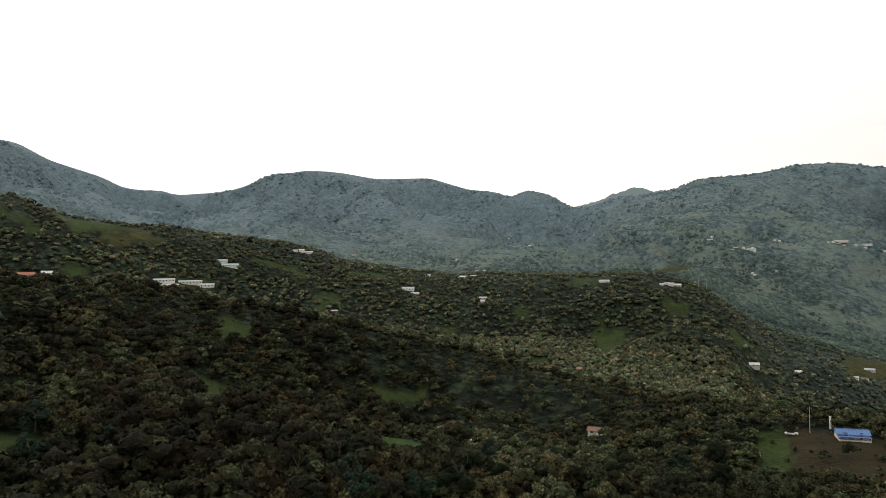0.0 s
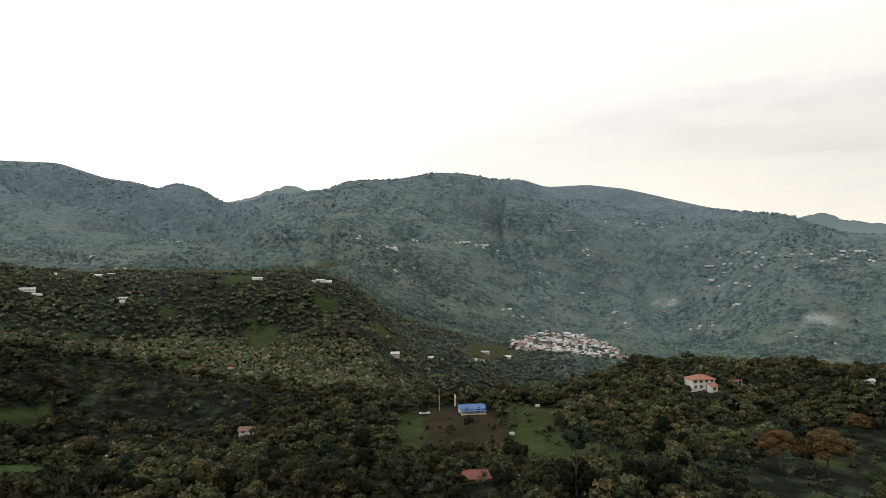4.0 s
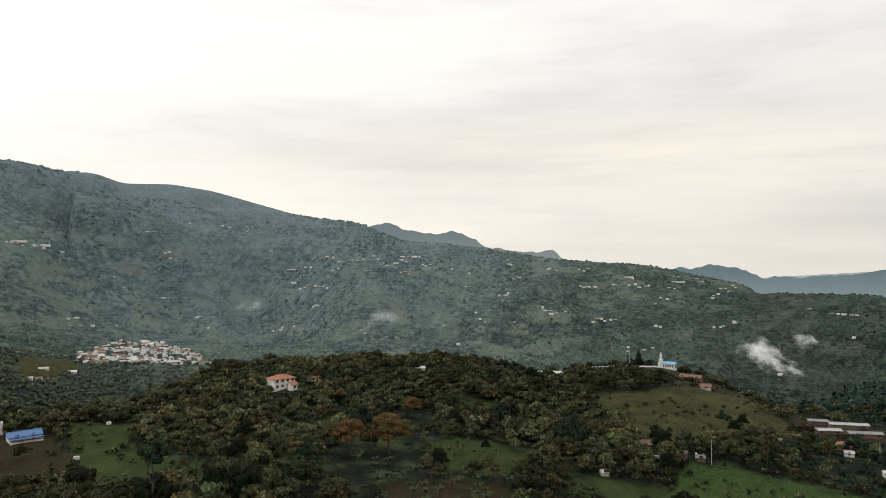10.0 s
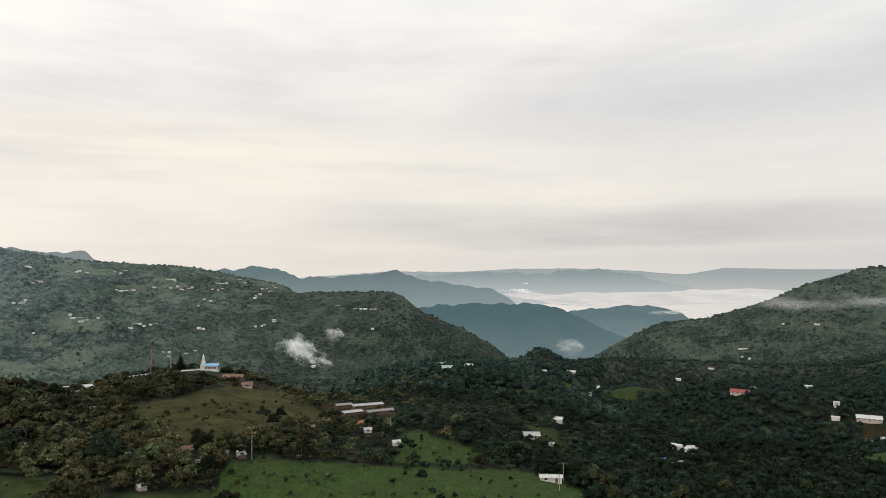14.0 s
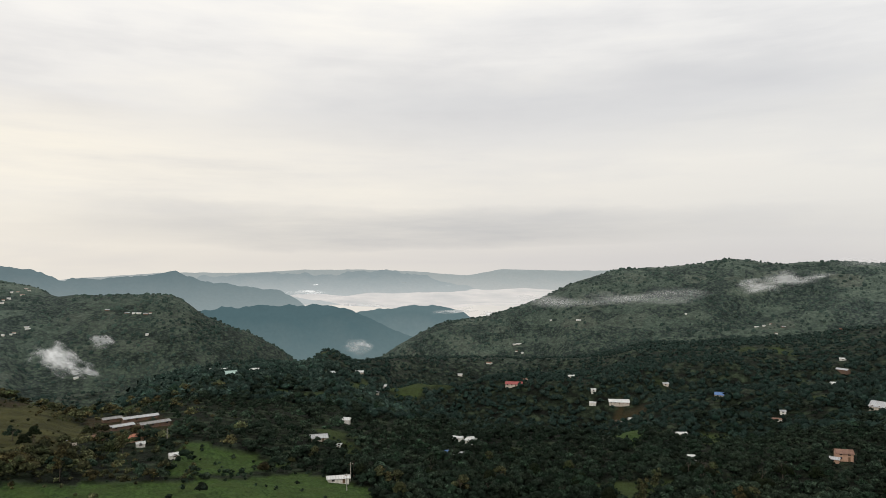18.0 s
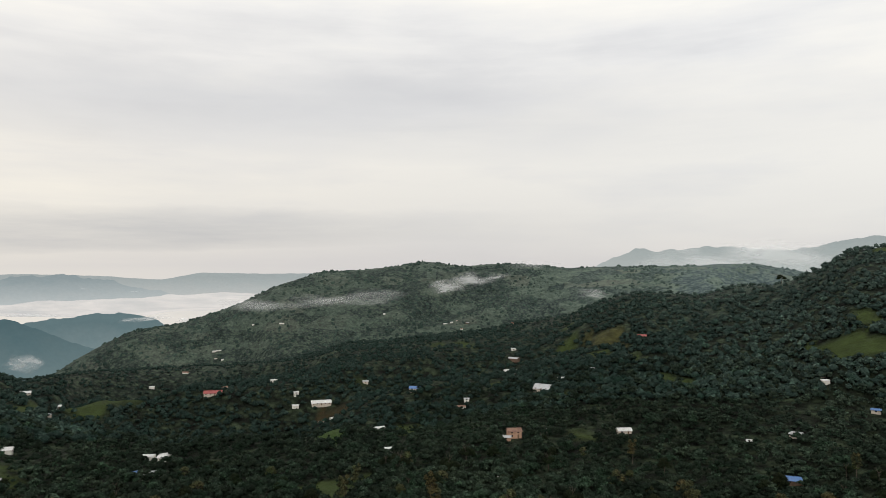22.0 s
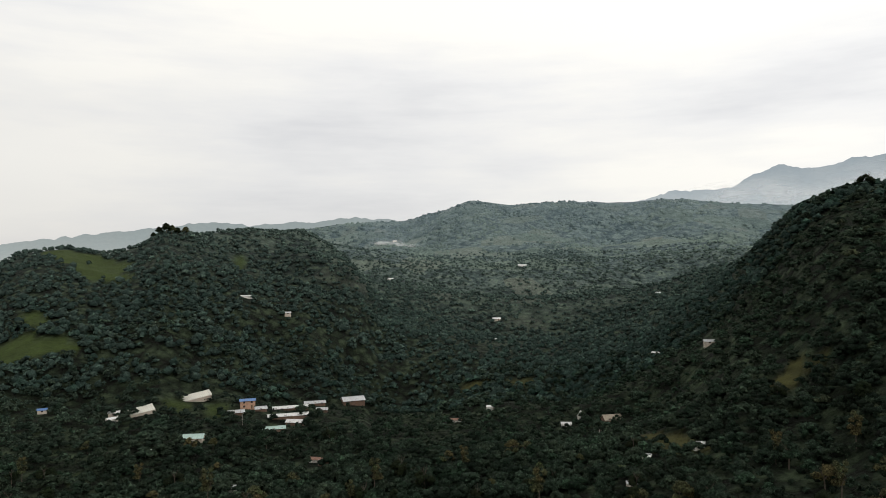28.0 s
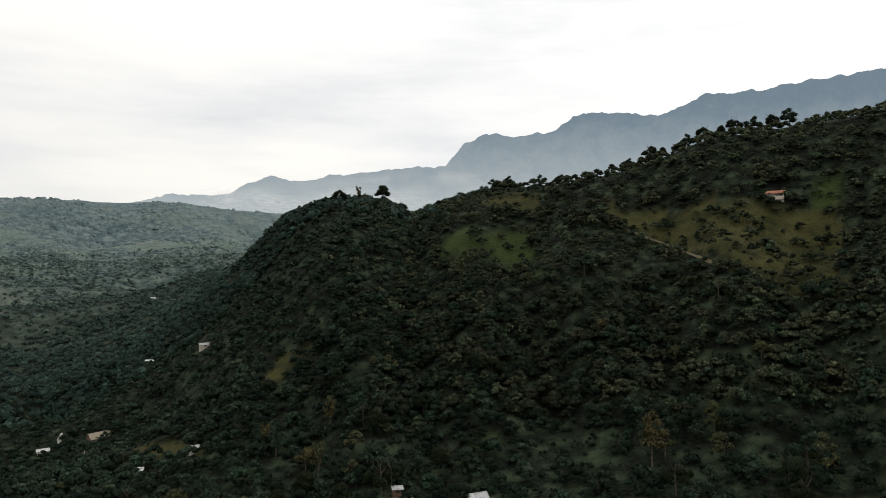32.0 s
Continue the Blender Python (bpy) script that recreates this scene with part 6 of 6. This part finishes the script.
scatter("forest", "olive green woods on the western hill", 18, 2400, 215, 480, (4.0, 8.0), 50, 0.07, broad, WEST_LEAF, 0.9, sides=4, stray=0.35, sector=(236, 277))
scatter("undergrowth", "low bushes and coffee shrubs between the trees", 4, 6500, 120, 420, (1.4, 3.4), 7, 0.17, single, WARM_LEAF, 0.8, sides=4, stray=0.28, sector=NORTH)
scatter("undergrowth", "low green bushes between the trees", 8, 8000, 120, 460, (1.6, 3.6), 6, 0.18, single, LEAF, 0.8, sides=4, stray=0.3, sector=SOUTH)
scatter("forest", "green woods on the middle slopes to the north", 2, 9500, 440, 760, (4.5, 9), 8, 0.17, single, LEAF_NORTH, 0.9, sides=4, girth=1.1, sector=(322, 400))
scatter("forest", "green woods on the middle slopes to the south", 13, 17000, 430, 800, (4.5, 8), 5, 0.19, single, LEAF_FAR, 0.9, sides=4, girth=1.1, sector=(96, 245))
scatter("forest", "green woods beyond the middle slopes", 9, 8000, 740, 1350, (5, 9), 4, 0.21, single, LEAF_NORTH, 0.9, sides=4, girth=1.1, sector=(322, 400))
scatter("forest", "woods on the slopes across the southern valley", 14, 9000, 780, 1400, (5, 8.5), 4, 0.21, single, LEAF_FAR, 0.9, sides=4, girth=1.1, sector=(96, 232))
scatter("forest", "green woods behind the villa hill", 17, 3000, 440, 1350, (5, 9), 5, 0.2, single, LEAF_FAR, 0.9, sides=4, girth=1.1, sector=(395, 456))
scatter("forest", "tall dark trees on the northern brow", 12, 620, 120, 460, (9, 13), 150, 0.048, broad, BROW_LEAF, 0.9, sides=4, sector=(326, 358))


def canopy(label, seed, want, r0, r1, sector):
    """Far woods: uneven lumps of crown, each a few faces."""
    rng = np.random.RandomState(seed)
    count = want * 3
    b = (rng.uniform(sector[0], sector[1], count) + rng.normal(size=count) * 3.0) % 360
    r = r0 * (r1 / r0) ** rng.uniform(0, 1, count)
    x, y = r * np.sin(np.radians(b)), r * np.cos(np.radians(b))
    keep = clear(x, y) & (cover_of(x, y).sum(1) < 0.3) & (rng.rand(count) < fractal(x, y, 90.0, 3, 77) * 0.8 + 0.6)
    x, y, r = x[keep][:want], y[keep][:want], r[keep][:want]
    n, z = len(x), land(x, y)
    wide = (1.8 + 3.8 * rng.rand(n) ** 1.8) * (r / 1900.0) ** 0.5
    long = wide * rng.uniform(0.8, 1.8, n)
    tall = wide * rng.uniform(0.6, 1.3, n)
    k = 4
    turn = rng.uniform(0, 6.28, n)[:, None]
    jig = rng.uniform(0.6, 1.4, (n, 2 * k))

    def ring(offset, size, height):
        a = np.arange(k)[None] * 2 * np.pi / k + offset
        u, v = np.cos(a) * wide[:, None] * size, np.sin(a) * long[:, None] * size
        return np.stack([x[:, None] + u * np.cos(turn) - v * np.sin(turn), y[:, None] + u * np.sin(turn) + v * np.cos(turn), height], -1)

    low = ring(0.0, jig[:, :k], np.repeat((z - 2.0)[:, None], k, 1))
    mid = ring(0.6, 0.72 * jig[:, k:], z[:, None] + tall[:, None] * 0.62 * jig[:, k:])
    top = np.stack([x, y, z + tall], -1)[:, None]
    verts = np.concatenate([low, mid, top], 1)
    tris = []
    for i in range(k):
        j = (i + 1) % k
        tris += [(i, j, k + i), (j, k + j, k + i), (k + i, k + j, 2 * k)]
    faces = (np.array(tris)[None] + (np.arange(n) * (2 * k + 1))[:, None, None]).reshape(-1, 3)
    me = mesh_from("forest", verts.reshape(-1, 3), faces, LEAF_FAR, True)
    tint = me.attributes.new("tint", "FLOAT", "POINT")
    hue = np.clip(rng.rand(n) ** 1.3 * 0.6 + 0.45 * (fractal(x, y, 110.0, 3, 83) + 0.5), 0, 1) * leaf_tone(x, y)
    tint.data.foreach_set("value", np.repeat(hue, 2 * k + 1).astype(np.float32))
    up = me.attributes.new("haze_tint", "FLOAT", "POINT")
    up.data.foreach_set("value", np.repeat(haze_tint_of(x, y), 2 * k + 1).astype(np.float32))
    return tagged(new("forest", me), label, "forest", kind="stuff")


canopy("hazy blue-green woods on the far northern slopes", 31, 22000, 1250, 2900, (324, 430))
canopy("dark teal woods on the slopes of the gorge", 32, 14000, 1300, 2400, (70, 235))


# ---- morning mist ----
def mist_material():
    mat, n = material("mist")
    p = n.add("ShaderNodeTexCoord").outputs["Object"]
    q = n.add("ShaderNodeSeparateXYZ", i0=p)
    rad = n.math("ADD", n.math("POWER", n.math("ABSOLUTE", q.outputs[0]), 2.0), n.math("POWER", n.math("ABSOLUTE", q.outputs[2]), 2.0))
    spot = n.add("ShaderNodeObjectInfo")
    seed = n.add("ShaderNodeVectorMath", i0=p, i1=spot.outputs["Location"])
    wisps = n.noise(seed.outputs[0], 1.6, 3.5, 0.5)
    body = n.math("SUBTRACT", n.math("ADD", n.math("SUBTRACT", 1.0, rad), n.math("MULTIPLY", wisps, 2.8)), 1.85)
    alpha = n.math("MULTIPLY", n.ramp(body, (0.0, 0.0), (0.35, 0.28), (0.9, 1.0)), spot.outputs["Color"])
    soft = n.add("ShaderNodeAddShader", i0=n.add("ShaderNodeBsdfDiffuse", Color=(0.62, 0.63, 0.64, 1)).outputs[0], i1=n.add("ShaderNodeBsdfTranslucent", Color=(0.36, 0.36, 0.36, 1)).outputs[0])
    mixed = n.add("ShaderNodeMixShader", i0=alpha, i1=n.add("ShaderNodeBsdfTransparent").outputs[0], i2=soft.outputs[0])
    n.link(mixed.outputs[0], n.add("ShaderNodeOutputMaterial").inputs[0])
    return mat


MIST = mist_material()


def mist_bank(b, r, rise, wide, high, dense, roll=0.0, label="thin wisp of white mist drifting over the slope"):
    bm = bmesh.new()
    bmesh.ops.create_uvsphere(bm, u_segments=24, v_segments=14, radius=1.0)
    for v in bm.verts:
        k = 1 + 0.12 * noise.noise(v.co * 2.3 + Vector((b, r * 0.01, 0)))
        v.co = Vector((v.co.x * k, v.co.y * 0.14, v.co.z * k))
    me = bpy.data.meshes.new("mist_bank")
    bm.to_mesh(me)
    me.materials.append(MIST)
    me.polygons.foreach_set("use_smooth", np.full(len(me.polygons), True))
    ob = new("mist_bank", me)
    x, y = r * math.sin(radians(b)), r * math.cos(radians(b))
    ob.matrix_world = pose(x, y, EYE + r * math.tan(radians(rise)), 0, roll, -b) @ Matrix.Diagonal((wide, wide, high, 1))
    ob.color = (dense, dense, dense, 1)
    tagged(ob, label, "mist", kind="stuff")


mist_bank(85.6, 1150, -6.9, 42, 26, 1.0, 28, "small bright cloud of mist hanging over the valley")
mist_bank(87.0, 1180, -7.7, 40, 16, 0.8, 22, "small bright cloud of mist hanging over the valley")
mist_bank(88.5, 1300, -5.9, 26, 14, 0.4)
mist_bank(45.6, 1600, -3.4, 45, 18, 0.22, -20)
mist_bank(56.0, 1400, -4.6, 45, 22, 0.25)
mist_bank(124.5, 1350, -3.0, 150, 20, 0.2, 1)
mist_bank(131.5, 1350, -2.75, 140, 20, 0.18, -3)
mist_bank(139.6, 1350, -1.5, 80, 22, 0.38, -6)
mist_bank(142.0, 1350, -1.15, 60, 12, 0.26, -8)
mist_bank(146.0, 1500, 0.0, 70, 12, 0.2)
mist_bank(150.4, 1200, -2.3, 48, 12, 0.25, 12)
mist_bank(163.5, 3000, 0.4, 360, 90, 0.33, 0, "low cloud lying on the far ridge")
mist_bank(159.0, 3050, 0.3, 280, 70, 0.3, 0, "low cloud lying on the far ridge")
mist_bank(196.0, 1500, 1.3, 75, 20, 0.4)
mist_bank(187.0, 640, -4.2, 26, 7, 0.35)
mist_bank(234.0, 3300, 5.2, 420, 120, 0.34, 0, "low cloud behind the western hill")
mist_bank(241.0, 3300, 5.4, 300, 130, 0.36, 0, "low cloud behind the western hill")
mist_bank(224.0, 2600, 4.8, 260, 70, 0.35, 0, "low cloud behind the western hill")
mist_bank(107.5, 2050, -6.9, 50, 30, 0.5)
mist_bank(104.5, 4250, -1.9, 120, 14, 0.9, 0, "streak of cloud on a far ridge")
mist_bank(110.5, 4250, -1.7, 110, 12, 0.9, 0, "streak of cloud on a far ridge")
mist_bank(103.5, 3900, -2.4, 150, 14, 0.6, 0, "streak of cloud on a far ridge")
mist_bank(108.0, 3030, -3.5, 120, 9, 0.55, 3, "streak of cloud on a far ridge")
mist_bank(115.5, 2960, -4.0, 120, 14, 0.5, -4, "streak of cloud on a far ridge")
mist_bank(113.0, 4300, -2.0, 190, 12, 0.6, 0, "streak of cloud on a far ridge")
mist_bank(118.8, 2500, -4.3, 70, 12, 0.5, 6, "streak of cloud on a far ridge")
